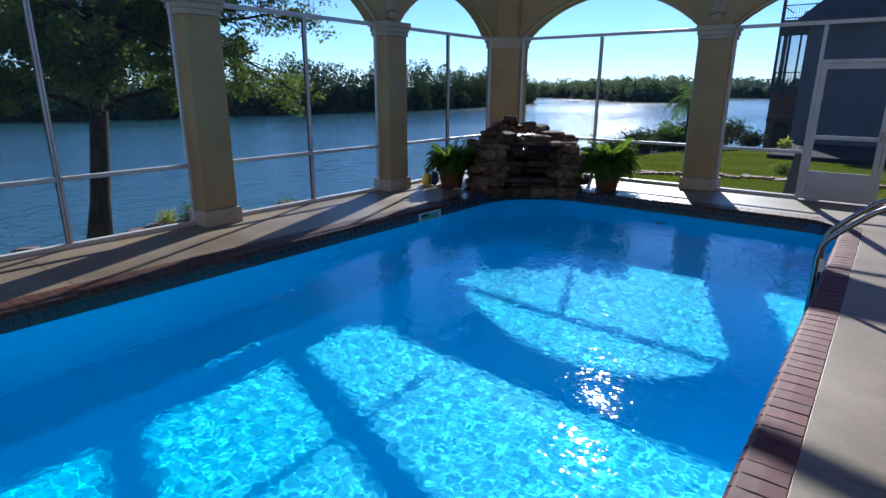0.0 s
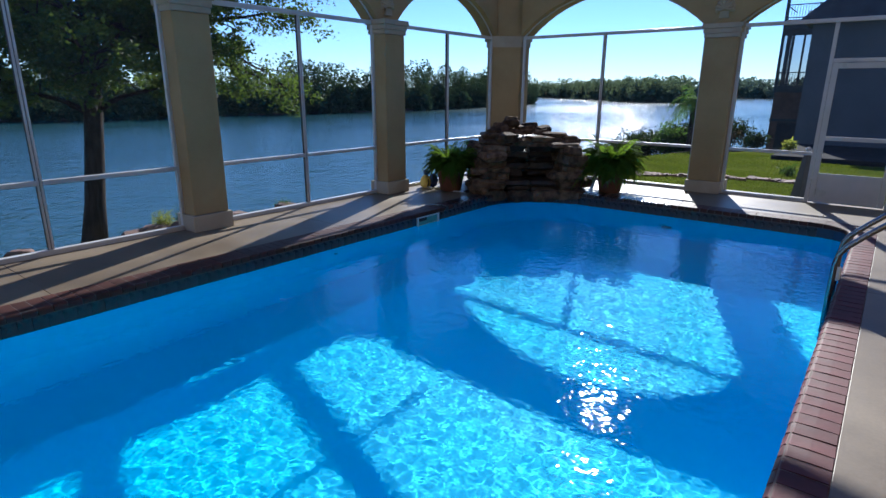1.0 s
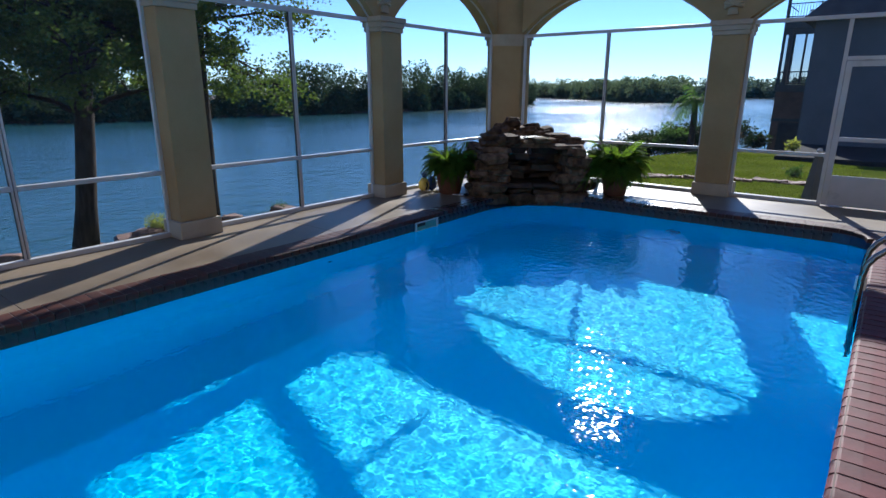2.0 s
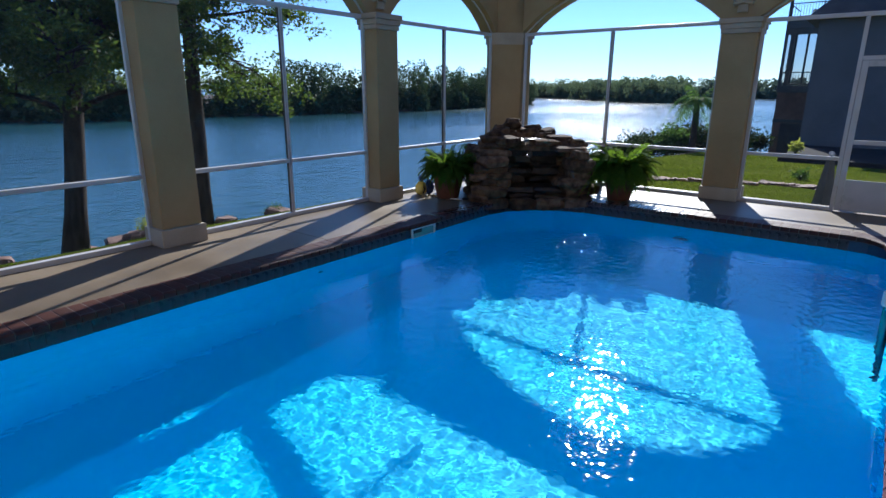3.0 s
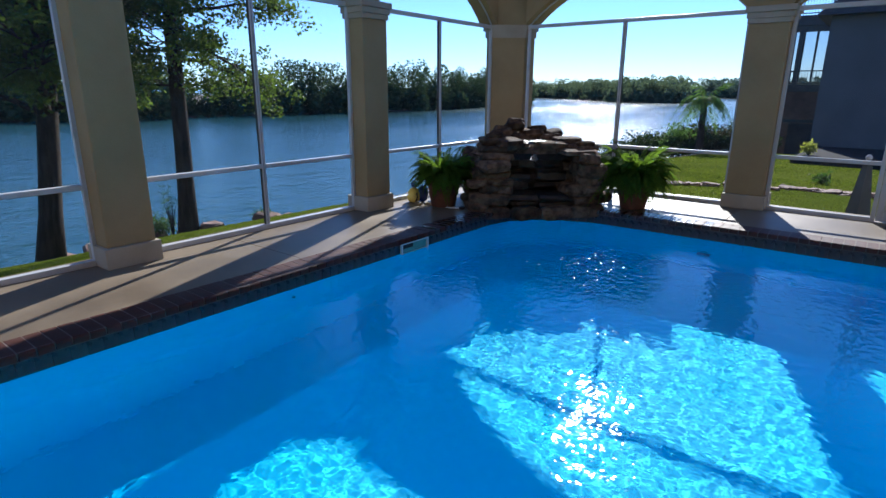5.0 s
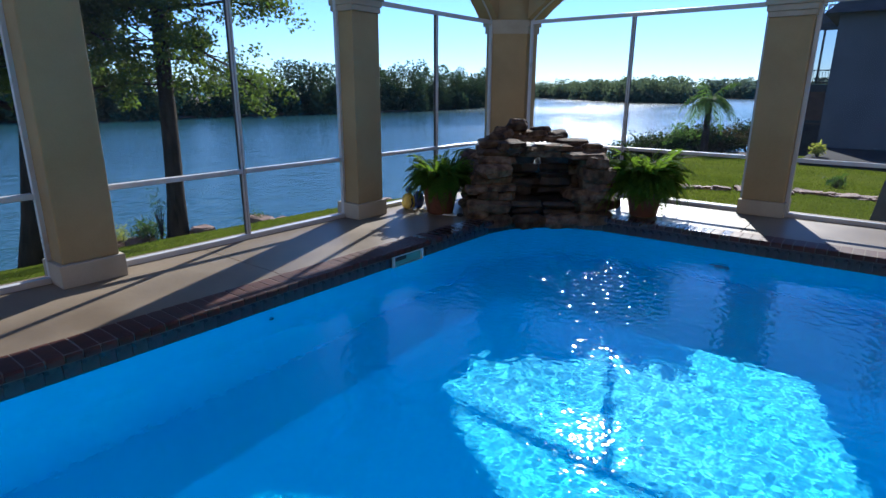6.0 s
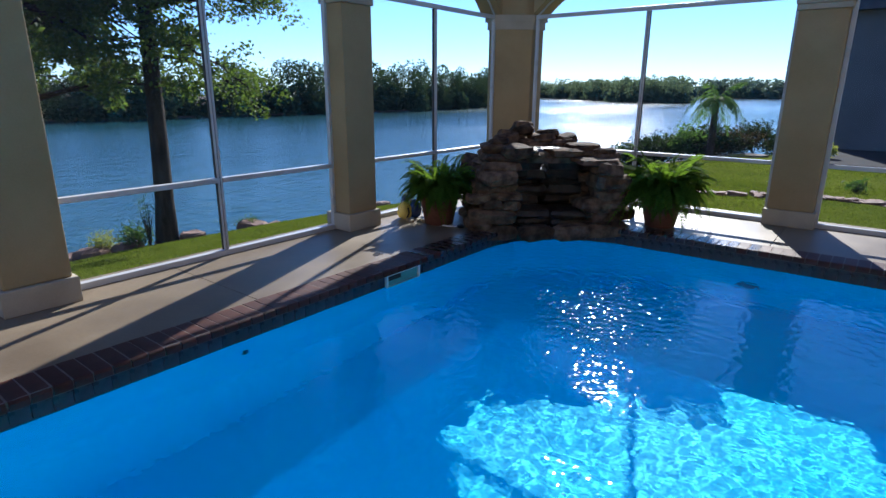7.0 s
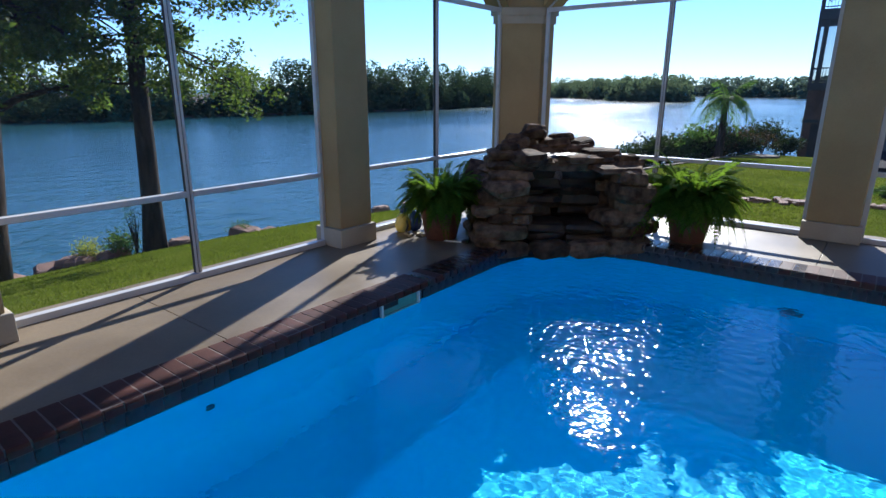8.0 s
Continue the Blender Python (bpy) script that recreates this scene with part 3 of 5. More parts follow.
def build_column(x0, x1, y0, y1, shell=None, outline=None):
    cx, cy = (x0 + x1) / 2, (y0 + y1) / 2
    col = thing("column", (cx, cy, 0), "square beige stucco column with a plain plinth and capital, on the deck", "column", "columns round the pool", "structure")
    if outline:
        def grown(d):
            return [(cx + (x - cx) * (1 + d / 0.3), cy + (y - cy) * (1 + d / 0.3)) for x, y in outline]
        part("plinth", prism(bmesh.new(), grown(0.035), 0, 0.2), STUCCO_PALE, col)
        part("shaft", prism(bmesh.new(), outline, 0.2, 2.52), STUCCO, col)
        part("capital", prism(prism(bmesh.new(), grown(0.02), 2.52, 2.63), grown(0.045), 2.63, 2.73), STUCCO_PALE, col)
        return
    part("plinth", fresh_box(x0 - 0.035, x1 + 0.035, y0 - 0.035, y1 + 0.035, 0, 0.2, bevel=0.008), STUCCO_PALE, col)
    part("shaft", fresh_box(x0, x1, y0, y1, 0.2, 2.52, bevel=0.012), STUCCO, col)
    bm = fresh_box(x0 - 0.02, x1 + 0.02, y0 - 0.02, y1 + 0.02, 2.52, 2.585, bevel=0.01)
    box(bm, x0 - 0.035, x1 + 0.035, y0 - 0.035, y1 + 0.035, 2.585, 2.66, bevel=0.012)
    box(bm, x0 - 0.055, x1 + 0.055, y0 - 0.055, y1 + 0.055, 2.66, 2.735, bevel=0.008)
    part("capital", bm, STUCCO_PALE, col)
    if shell:
        shell_ornament(col, *shell)


for c in WEST_COLUMNS:
    build_column(-8.10, WX1 + 0.003, c - 0.225, c + 0.225, ((WX2 + 0.002, c, 2.96), (1, 0)))
for c in (-3.75, 0.44):
    build_column(c - 0.25, c + 0.25, NY0 - 0.003, NY1 - 0.002, ((c, NY0 - 0.002, 2.96), (0, -1)))
build_column(-8.15, -7.48, 11.74, 12.40, outline=PIER)


# ---- screens ----
def build_screen(along, plane, u0, u1, mullions, centre, arch_half, label):
    """Aluminium-framed insect screens of one bay, with an arched light above the top rail."""
    def span(a, b, z0, z1, d):
        return fresh_box(a, b, plane - d, plane + d, z0, z1, bevel=0.004) if along == "x" else fresh_box(plane - d, plane + d, a, b, z0, z1, bevel=0.004)
    base = ((u0 + u1) / 2, plane, 0) if along == "x" else (plane, (u0 + u1) / 2, 0)
    win = thing("window", base, label, "window screen", "screens round the pool", "structure")
    part("bottom_rail", span(u0, u1, 0.0, 0.055, 0.036), ALU, win)
    part("top_rail", span(u0, u1, TOP_RAIL - 0.028, TOP_RAIL + 0.028, 0.027), ALU, win)
    for a in (u0, u1 - 0.04):
        part("jamb", span(a, a + 0.04, 0.057, TOP_RAIL - 0.03, 0.026), ALU, win)
    edges = [u0 + 0.047] + sorted(mullions) + [u1 - 0.047]
    for m in mullions:
        post = part("mullion", span(m - 0.026, m - 0.0035, 0.057, TOP_RAIL - 0.03, 0.026), ALU, win)
        part("seam", span(m - 0.0035, m + 0.0035, 0.057, TOP_RAIL - 0.03, 0.021), RUBBER, post)
        part("mullion", span(m + 0.0035, m + 0.026, 0.057, TOP_RAIL - 0.03, 0.026), ALU, win)
        # Splines coloured black to draw the shadow lines along the mullion's edges.
        for a in (m - 0.0305, m + 0.0262):
            for z0, z1 in ((0.057, MID_RAIL - 0.025), (MID_RAIL + 0.025, TOP_RAIL - 0.03)):
                part("spline", span(a, a + 0.0043, z0, z1, 0.017), RUBBER, post, "rubber spline, black for its shadow line")
    inset = 0.026
    for i, (a, b) in enumerate(zip(edges, edges[1:])):
        a, b = a + (inset if i else 0), b - (inset if i < len(edges) - 2 else 0)
        rail = part("mid_rail", span(a, b, MID_RAIL - 0.023, MID_RAIL + 0.023, 0.036), ALU, win)
        part("spline", span(a, b, MID_RAIL - 0.0275, MID_RAIL - 0.0232, 0.017), RUBBER, rail, "rubber spline, black for its shadow line")
        for z0, z1 in ((0.057, MID_RAIL - 0.025), (MID_RAIL + 0.025, TOP_RAIL - 0.03)):
            bm = bmesh.new()
            corner = [(a, z0), (b, z0), (b, z1), (a, z1)]
            bm.faces.new([bm.verts.new((u, plane + 0.012, z) if along == "x" else (plane - 0.012, u, z)) for u, z in corner])
            part("screen", bm, SCREEN, win, "fine dark insect screen")
    bm = bmesh.new()
    curve = arch_curve(arch_half, RISE)
    lip = [(centre + u, SPRING + z) for u, z in curve]
    pts = [(lip[0][0], TOP_RAIL + 0.03)] + lip + [(lip[-1][0], TOP_RAIL + 0.03)]
    bm.faces.new([bm.verts.new((u, plane + 0.012, z) if along == "x" else (plane - 0.012, u, z)) for u, z in pts])
    part("screen", bm, SCREEN, win, "fine dark insect screen in the arch")
    bm = bmesh.new()
    tube(bm, [(u, plane, z - 0.012) if along == "x" else (plane, u, z - 0.012) for u, z in lip], 0.016, 6)
    part("arch_trim", bm, ALU, win)


for c in WEST_BAYS:
    top = c + 1.458 if c < 10 else 11.735
    build_screen("y", WEST, c - 1.458, top, [c], c, 1.468, "white aluminium insect screens between two columns, under an arch")
build_screen("x", NORTH, -7.50, -4.005, [-5.78], -5.755, 1.72, "white aluminium insect screens between two columns, under an arch")


# ---- screen door and its bay ----
def build_door_bay():
    win = thing("window", (-1.7, NORTH, 0), "white aluminium insect screens beside the screen door, under an arch", "window screen", "screens round the pool", "structure")

    def bar(name, x0, x1, z0, z1, d=0.027, parent=win):
        return part(name, fresh_box(x0, x1, NORTH - d, NORTH + d, z0, z1, bevel=0.004), ALU, parent)

    def net(x0, x1, z0, z1, parent=win):
        bm = bmesh.new()
        bm.faces.new([bm.verts.new((x, NORTH + 0.012, z)) for x, z in ((x0, z0), (x1, z0), (x1, z1), (x0, z1))])
        part("screen", bm, SCREEN, parent, "fine dark insect screen")
    bar("top_rail", -3.495, 0.185, TOP_RAIL - 0.028, TOP_RAIL + 0.028)
    for x in (-3.495, -2.25, -1.235, 0.135):
        bar("jamb", x, x + 0.05, 0.0, TOP_RAIL - 0.03, 0.026)
    bar("door_head", -2.198, -1.237, 2.105, 2.16, 0.026)
    for a, b in ((-3.443, -2.252), (-1.183, 0.133)):
        bar("bottom_rail", a, b, 0.0, 0.055)
        bar("mid_rail", a, b, MID_RAIL - 0.025, MID_RAIL + 0.025, 0.025)
        net(a, b, 0.057, MID_RAIL - 0.027)
        net(a, b, MID_RAIL + 0.027, TOP_RAIL - 0.03)
    net(-2.198, -1.237, 2.162, TOP_RAIL - 0.03)
    bm = bmesh.new()
    lip = [(-1.66 + u, SPRING + z) for u, z in arch_curve(1.86, RISE)]
    pts = [(-3.52, TOP_RAIL + 0.03)] + lip + [(0.20, TOP_RAIL + 0.03)]
    bm.faces.new([bm.verts.new((u, NORTH + 0.012, z)) for u, z in pts])
    part("screen", bm, SCREEN, win, "fine dark insect screen in the arch")
    part("arch_trim", tube(bmesh.new(), [(u, NORTH, z - 0.012) for u, z in lip], 0.016, 6), ALU, win)
    door = thing("door_1", (-1.73, NORTH, 0), "white aluminium screen door with a solid kick panel, closed", "door", kind="structure")
    x0, x1 = -2.195, -1.242
    for name, a, b, c, d in (("stile", x0, x0 + 0.075, 0.02, 2.10), ("stile", x1 - 0.075, x1, 0.02, 2.10), ("rail", x0 + 0.077, x1 - 0.077, 2.02, 2.10),
                             ("rail", x0 + 0.077, x1 - 0.077, 0.97, 1.03), ("kick_panel", x0 + 0.077, x1 - 0.077, 0.02, 0.47)):
        part(name, fresh_box(a, b, NORTH - (0.018 if name != "kick_panel" else 0.012), NORTH + 0.018, c, d, bevel=0.004), ALU, door)
    net(x0 + 0.077, x1 - 0.077, 0.472, 0.968, door)
    net(x0 + 0.077, x1 - 0.077, 1.032, 2.018, door)
    part("door_handle", fresh_box(x1 - 0.06, x1 - 0.03, NORTH - 0.05, NORTH - 0.02, 0.98, 1.12, bevel=0.008), CHROME, door, "small metal door handle")


build_door_bay()
build_screen("x", NORTH, 0.695, 2.55, [1.65], 2.5, 1.86, "white aluminium insect screens beside the house wall")


# ---- pool fittings ----
def build_handrail():
    rail = thing("pool_handrail", (-1.3, 7.6, 0), "bent stainless steel pool handrail set in the deck", "handrail")
    for dy in (0.0, 0.52):
        y = 7.30 + dy
        pts = [(-1.50, y, -0.77), (-1.505, y, -0.05), (-1.505, y, 0.26), (-1.49, y, 0.36), (-1.45, y, 0.435), (-1.33, y, 0.56), (-1.17, y, 0.71), (-1.09, y, 0.76), (-0.99, y, 0.775), (-0.85, y, 0.735), (-0.66, y, 0.58), (-0.60, y, 0.48), (-0.58, y, 0.36), (-0.58, y, 0.0)]
        part("tube", tube(bmesh.new(), pts, 0.024, 12), CHROME, rail, smooth=True)
        part("flange", lathe(bmesh.new(), [(0.055, 0.0), (0.055, 0.012), (0.03, 0.022)], (-0.58, y, 0.0), 20), CHROME, rail)
    part("bumper", lathe(bmesh.new(), [(0.03, -0.02), (0.042, -0.01), (0.042, 0.10), (0.03, 0.11)], (-1.505, 7.82, 0.02), 16), PLASTIC, rail, "white plastic sleeve")


build_handrail()


def build_skimmer():
    sk = thing("pool_skimmer", (-6.5, 7.87, -0.2), "white plastic pool skimmer mouth in the tiled wall", "skimmer")
    x, y0, y1, z0, z1 = -6.492, 7.63, 8.12, -0.240, -0.092
    for a, b, c, d in ((y0, y1, z1 - 0.02, z1), (y0, y1, z0, z0 + 0.02), (y0, y0 + 0.022, z0 + 0.02, z1 - 0.02), (y1 - 0.022, y1, z0 + 0.02, z1 - 0.02)):
        part("frame", fresh_box(x - 0.02, x + 0.012, a, b, c, d, bevel=0.003), PLASTIC, sk)
    for k in range(6):
        yy = y0 + 0.03 + k * (y1 - y0 - 0.06) / 5
        part("screw", lathe(bmesh.new(), [(0.006, 0.0), (0.006, 0.006)], (x + 0.006, yy, z1 - 0.014), 8), RUBBER, sk)
    part("flap", fresh_box(x - 0.019, x - 0.013, y0 + 0.022, y1 - 0.022, z0 + 0.02, z1 - 0.03), TEAL, sk, "pale teal skimmer flap")
    # Black plate in place of the slot's shaded hollow.
    part("opening", fresh_box(x - 0.012, x - 0.008, y0 + 0.03, y0 + 0.22, z1 - 0.075, z1 - 0.022), RUBBER, sk)


TEAL = surface("teal_plastic", (0.10, 0.33, 0.30), (0.15, 0.42, 0.38), 6, 50, 0.4, 0.05, 0.001)
build_skimmer()


def wall_fitting(spot, facing, label, radius, mat):
    """A round fitting on the pool shell."""
    k = radius / 0.055
    bm = lathe(bmesh.new(), [(0.055 * k, 0.0), (0.055 * k, 0.010), (0.035 * k, 0.016), (0.033 * k, 0.004), (0.014 * k, 0.004)], (0, 0, 0), 18)
    m = Matrix.Translation(spot) @ Vector(facing).to_track_quat("Z", "Y").to_matrix().to_4x4()
    bmesh.ops.transform(bm, matrix=m, verts=bm.verts)
    fitting = single("pool_return", bm, mat, label, "pool fitting")
    fitting.cycles.is_caustics_receiver = True


JET = surface("jet_plastic", (0.03, 0.17, 0.26), (0.04, 0.21, 0.31), 6, 50, 0.4, 0.05, 0.001)
wall_fitting((POOL_W + 0.002, 6.09, -0.44), (1, 0, 0), "small round blue return jet on the blue pool wall", 0.030, JET)
wall_fitting((-3.88, POOL_N - 0.002, -0.90), (0, -1, 0), "round blue return jet on the far pool wall", 0.10, JET)


# ---- rock waterfall ----
def build_waterfall():
    away = Vector((-0.69, 0.724, 0))
    along = Vector((0.724, 0.69, 0))
    zero = Vector((-6.0, 10.04, 0))
    fall = thing("rock_waterfall", tuple(zero + away * 0.5), "stacked brown flagstone waterfall standing at the pool corner", "waterfall")
    heading = math.atan2(along.y, along.x)
    rng = random.Random(11)

    def place(u, v, z):
        return zero + along * u + away * v + Vector((0, 0, z))

    def lay(u, v, z, su, sv, sz, tilt=0.05, mat=None):
        bm = flag(bmesh.new(), (0, 0, 0), (su, sv, sz), rng.randrange(10 ** 6), 0, (rng.uniform(-tilt, tilt), rng.uniform(-tilt, tilt)))
        bmesh.ops.transform(bm, matrix=Matrix.Translation(place(u, v, z)) @ Matrix.Rotation(heading + rng.uniform(-0.25, 0.25), 4, "Z"), verts=bm.verts)
        part("stone", bm, mat or ROCK, fall, smooth=False)
    # two piers of thin slabs, each course jutting its own way
    for side in (-1, 1):
        z, top = 0.0, (0.96 if side < 0 else 0.80)
        while z < top:
            h = rng.choice((0.07, 0.085, 0.095, 0.11, 0.13, 0.155))
            reach = 1.0 - 0.08 * z - 0.24 * max(0.0, z - 0.62) / 0.3 + rng.uniform(-0.12, 0.06)
            inner = 0.47 + rng.uniform(-0.09, 0.07) - (0.10 if z > 0.7 else 0)
            w = reach - inner
            n_cut = rng.choice((1, 1, 2, 2)) if w > 0.36 else 1
            cuts = [inner + w * (q + (rng.uniform(-0.16, 0.16) if 0 < q < n_cut else 0)) / n_cut for q in range(n_cut + 1)]
            for u0, u1 in zip(cuts, cuts[1:]):
                lay(side * (u0 + u1) / 2, 0.16 + rng.uniform(-0.12, 0.10), z + h / 2, (u1 - u0) * 1.25, rng.uniform(0.46, 0.62), h * 1.25, 0.10)
            lay(side * (inner + reach) / 2, 0.60, z + h / 2, w * 1.15, 0.56, h * 1.1, 0.04)
            z += h * 0.96
    # the recessed face: broad slabs coloured dark for its shade, a few jutting as ledges
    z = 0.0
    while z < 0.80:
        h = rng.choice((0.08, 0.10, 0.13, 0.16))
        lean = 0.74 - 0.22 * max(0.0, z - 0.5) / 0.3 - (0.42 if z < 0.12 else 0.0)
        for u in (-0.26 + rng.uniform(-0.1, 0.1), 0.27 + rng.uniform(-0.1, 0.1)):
            lay(u, lean + rng.uniform(-0.07, 0.05), z + h / 2, rng.uniform(0.56, 0.78), 0.52, h * 1.2, 0.07, SHADED_WET_ROCK)
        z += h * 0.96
    # the crown, the lip under the water and the stones set in the pool's edge
    for u, v, zz, su, sv, sz, t in (
            (0.04, 0.44, 0.82, 1.06, 0.52, 0.10, 0.03), (-0.34, 0.36, 0.875, 0.50, 0.5, 0.075, 0.06), (0.20, 0.36, 0.882, 0.56, 0.50, 0.07, 0.06), (0.54, 0.40, 0.845, 0.44, 0.46, 0.07, 0.08),
            (-0.66, 0.34, 0.945, 0.40, 0.5, 0.08, 0.09), (-0.62, 0.32, 1.005, 0.28, 0.34, 0.07, 0.12), (0.46, 0.46, 0.925, 0.44, 0.40, 0.08, 0.09), (-0.48, 0.62, 1.02, 0.34, 0.36, 0.09, 0.12),
            (-0.10, 0.74, 0.955, 0.56, 0.34, 0.09, 0.08), (0.26, 0.70, 0.965, 0.40, 0.34, 0.08, 0.10), (-0.40, 0.74, 1.06, 0.34, 0.34, 0.09, 0.12), (0.02, 0.74, 1.03, 0.40, 0.34, 0.08, 0.10), (0.34, 0.72, 1.02, 0.28, 0.28, 0.07, 0.14),
            (-0.24, 0.72, 1.12, 0.34, 0.34, 0.09, 0.14), (0.10, 0.74, 1.085, 0.30, 0.28, 0.07, 0.12), (-0.24, 0.72, 1.185, 0.26, 0.24, 0.07, 0.14), (0.70, 0.26, 0.835, 0.36, 0.42, 0.07, 0.12), (0.66, 0.22, 0.89, 0.26, 0.30, 0.06, 0.16),
            (-0.66, -0.06, -0.03, 0.42, 0.26, 0.12, 0.04), (-0.24, -0.08, -0.04, 0.50, 0.26, 0.12, 0.04), (0.22, -0.07, -0.04, 0.52, 0.26, 0.12, 0.04), (0.64, -0.05, -0.03, 0.46, 0.26, 0.12, 0.04)):
        lay(u, v, zz, su, sv, sz * 1.4, t * 1.3)
    core = bmesh.new()
    for u in (-0.6, 0.0, 0.6):
        stone(core, place(u, 1.08, 0.40), (0.75, 0.42, 0.74), int(u * 10) + 40, heading, cuts=2)
    part("core", core, ROCK, fall)
    for u0, v0, zz, lu, lv, label in ((-0.20, 0.16, 0.940, 0.30, 0.13, "thin sheet of water glinting on the upper ledge"), (0.12, 0.12, 0.920, 0.12, 0.07, "wet glinting ledge")):
        bm = bmesh.new()
        grid = [[bm.verts.new(place(u0 + lu * i / 8 + 0.05 * noise.noise((j * 0.9, 5 + u0, 1)), v0 + lv * j / 5 + 0.07 * noise.noise((i * 0.9, u0, 1 + 0.2 * j)), zz + 0.13 * lv * j / 5 + 0.012 * noise.noise((i * 0.7, j * 0.7, 3 + u0)))) for j in range(6)] for i in range(9)]
        for i in range(8):
            for j in range(5):
                bm.faces.new((grid[i][j], grid[i + 1][j], grid[i + 1][j + 1], grid[i][j + 1]))
        part("basin_water", bm, WET, fall, label, smooth=True)


WET = ripple_water("wet_sheet", (0.05, 0.05, 0.05), 0.36, 40, 0.7, 0.02)
build_waterfall()


# ---- potted ferns ----
def frond_mesh(seed, length, lift, droop):
    """One fern frond: an arching midrib with pairs of narrow leaflets."""
    rng = random.Random(seed)
    verts, faces = [], []
    n = 32
    spine = []
    for i in range(n + 1):
        t = i / n
        spine.append(Vector((length * t * (1 - 0.12 * t), 0.03 * math.sin(t * 3 + seed), lift * t * length - droop * length * t * t)))
    for i in range(1, n + 1):
        t = i / n
        p = spine[i]
        d = (spine[i] - spine[i - 1]).normalized()
        reach = 0.080 * (math.sin(math.pi * min(1, 0.12 + 0.9 * t)) ** 0.7) * rng.uniform(0.85, 1.1)
        for s in (-1, 1):
            out = (Vector((0, s, 0)) + d * 0.35 + Vector((0, 0, -0.25 + rng.uniform(-0.15, 0.15)))).normalized()
            k = len(verts)
            wide = 0.0125
            verts += [p - d * wide * 0.6, p + out * reach * 0.5 + d * wide * 0.9, p + out * reach, p + out * reach * 0.45 - d * wide * 0.9]
            faces.append((k, k + 1, k + 2, k + 3))
    for a, b in zip(spine, spine[1:]):
        k = len(verts)
        w = Vector((0, 0.003, 0))
        verts += [a - w, a + w, b + w, b - w]
        faces.append((k, k + 1, k + 2, k + 3))
    return raw("frond", [tuple(v) for v in verts], faces, FERN)


FRONDS = [frond_mesh(s, l, a, d) for s, l, a, d in ((1, 0.56, 1.35, 1.45), (2, 0.58, 1.10, 1.30), (3, 0.54, 1.7, 1.25), (4, 0.58, 0.85, 1.15), (5, 0.50, 2.0, 1.15), (6, 0.60, 1.2, 1.75), (7, 0.52, 0.7, 1.1))]


def build_fern(x, y, scale, count, seed, label):
    pot_h = 0.40
    fern = thing("potted_fern", (x, y, 0), label, "potted plant", "potted ferns beside the waterfall")
    prof = [(0.15, 0.0), (0.175, 0.01), (0.235, 0.31), (0.238, 0.315), (0.265, 0.32), (0.27, 0.335), (0.272, 0.39), (0.262, 0.40), (0.235, 0.40), (0.228, 0.36)]
    pot = part("pot", lathe(bmesh.new(), prof, (x, y, 0.0), 32), TERRACOTTA, fern, "round terracotta flower pot", smooth=True)
    part("soil", lathe(bmesh.new(), [(0.226, 0.0), (0.226, 0.012)], (x, y, pot_h - 0.03), 20), SOIL, fern)
    rng = random.Random(seed)
    for k in range(count):
        inner = k / count
        a = rng.uniform(0, 2 * math.pi)
        mesh = FRONDS[rng.choice((2, 4, 2, 0)) if inner > 0.72 else rng.choice((0, 1, 3, 5, 0, 6, 2))]
        size = scale * rng.uniform(0.68, 1.02)
        r = rng.uniform(0.0, 0.14)
        m = Matrix.Translation((x + r * math.cos(a), y + r * math.sin(a), pot_h - 0.03 + rng.uniform(0, 0.06))) @ Matrix.Rotation(a + rng.uniform(-0.4, 0.4), 4, "Z") @ Matrix.Rotation(rng.uniform(-0.25, 0.2), 4, "Y") @ Matrix.Rotation(rng.uniform(-0.5, 0.5), 4, "X") @ Matrix.Scale(size, 4)
        piece("frond", mesh, fern, m)


build_fern(-7.22, 9.36, 0.92, 300, 21, "bushy green fern in a terracotta pot near the water's edge")
build_fern(-5.0, 10.98, 1.08, 340, 22, "large sunlit green fern in a terracotta pot beside the stacked stones")


def build_ornament():
    """A glazed garden ornament: a round body with a neck, on the deck by the fern."""
    o = thing("ceramic_ornament", (-7.72, 9.33, 0), "small blue and yellow glazed ceramic ornament on the deck", "ornament")
    part("body", lathe(bmesh.new(), [(0.05, 0.0), (0.085, 0.02), (0.10, 0.08), (0.092, 0.15), (0.06, 0.20), (0.035, 0.22)], (-7.74, 9.30, 0), 24), YELLOW_GLAZE, o, "cream yellow body", smooth=True)
    part("stripe", tube(bmesh.new(), [(-7.65, 9.24, 0.03), (-7.632, 9.26, 0.09), (-7.65, 9.26, 0.16)], 0.012, 8), RUBBER, o)
    part("wing", lathe(bmesh.new(), [(0.03, 0.0), (0.09, 0.03), (0.11, 0.10), (0.09, 0.19), (0.04, 0.25)], (-7.66, 9.42, 0.0), 20, (0.6, 1.0)), BLUE_GLAZE, o, "deep blue rounded side", smooth=True)
    part("head", lathe(bmesh.new(), [(0.02, 0.0), (0.05, 0.02), (0.055, 0.06), (0.03, 0.10)], (-7.74, 9.31, 0.22), 20), BLUE_GLAZE, o, "blue glazed top", smooth=True)


build_ornament()


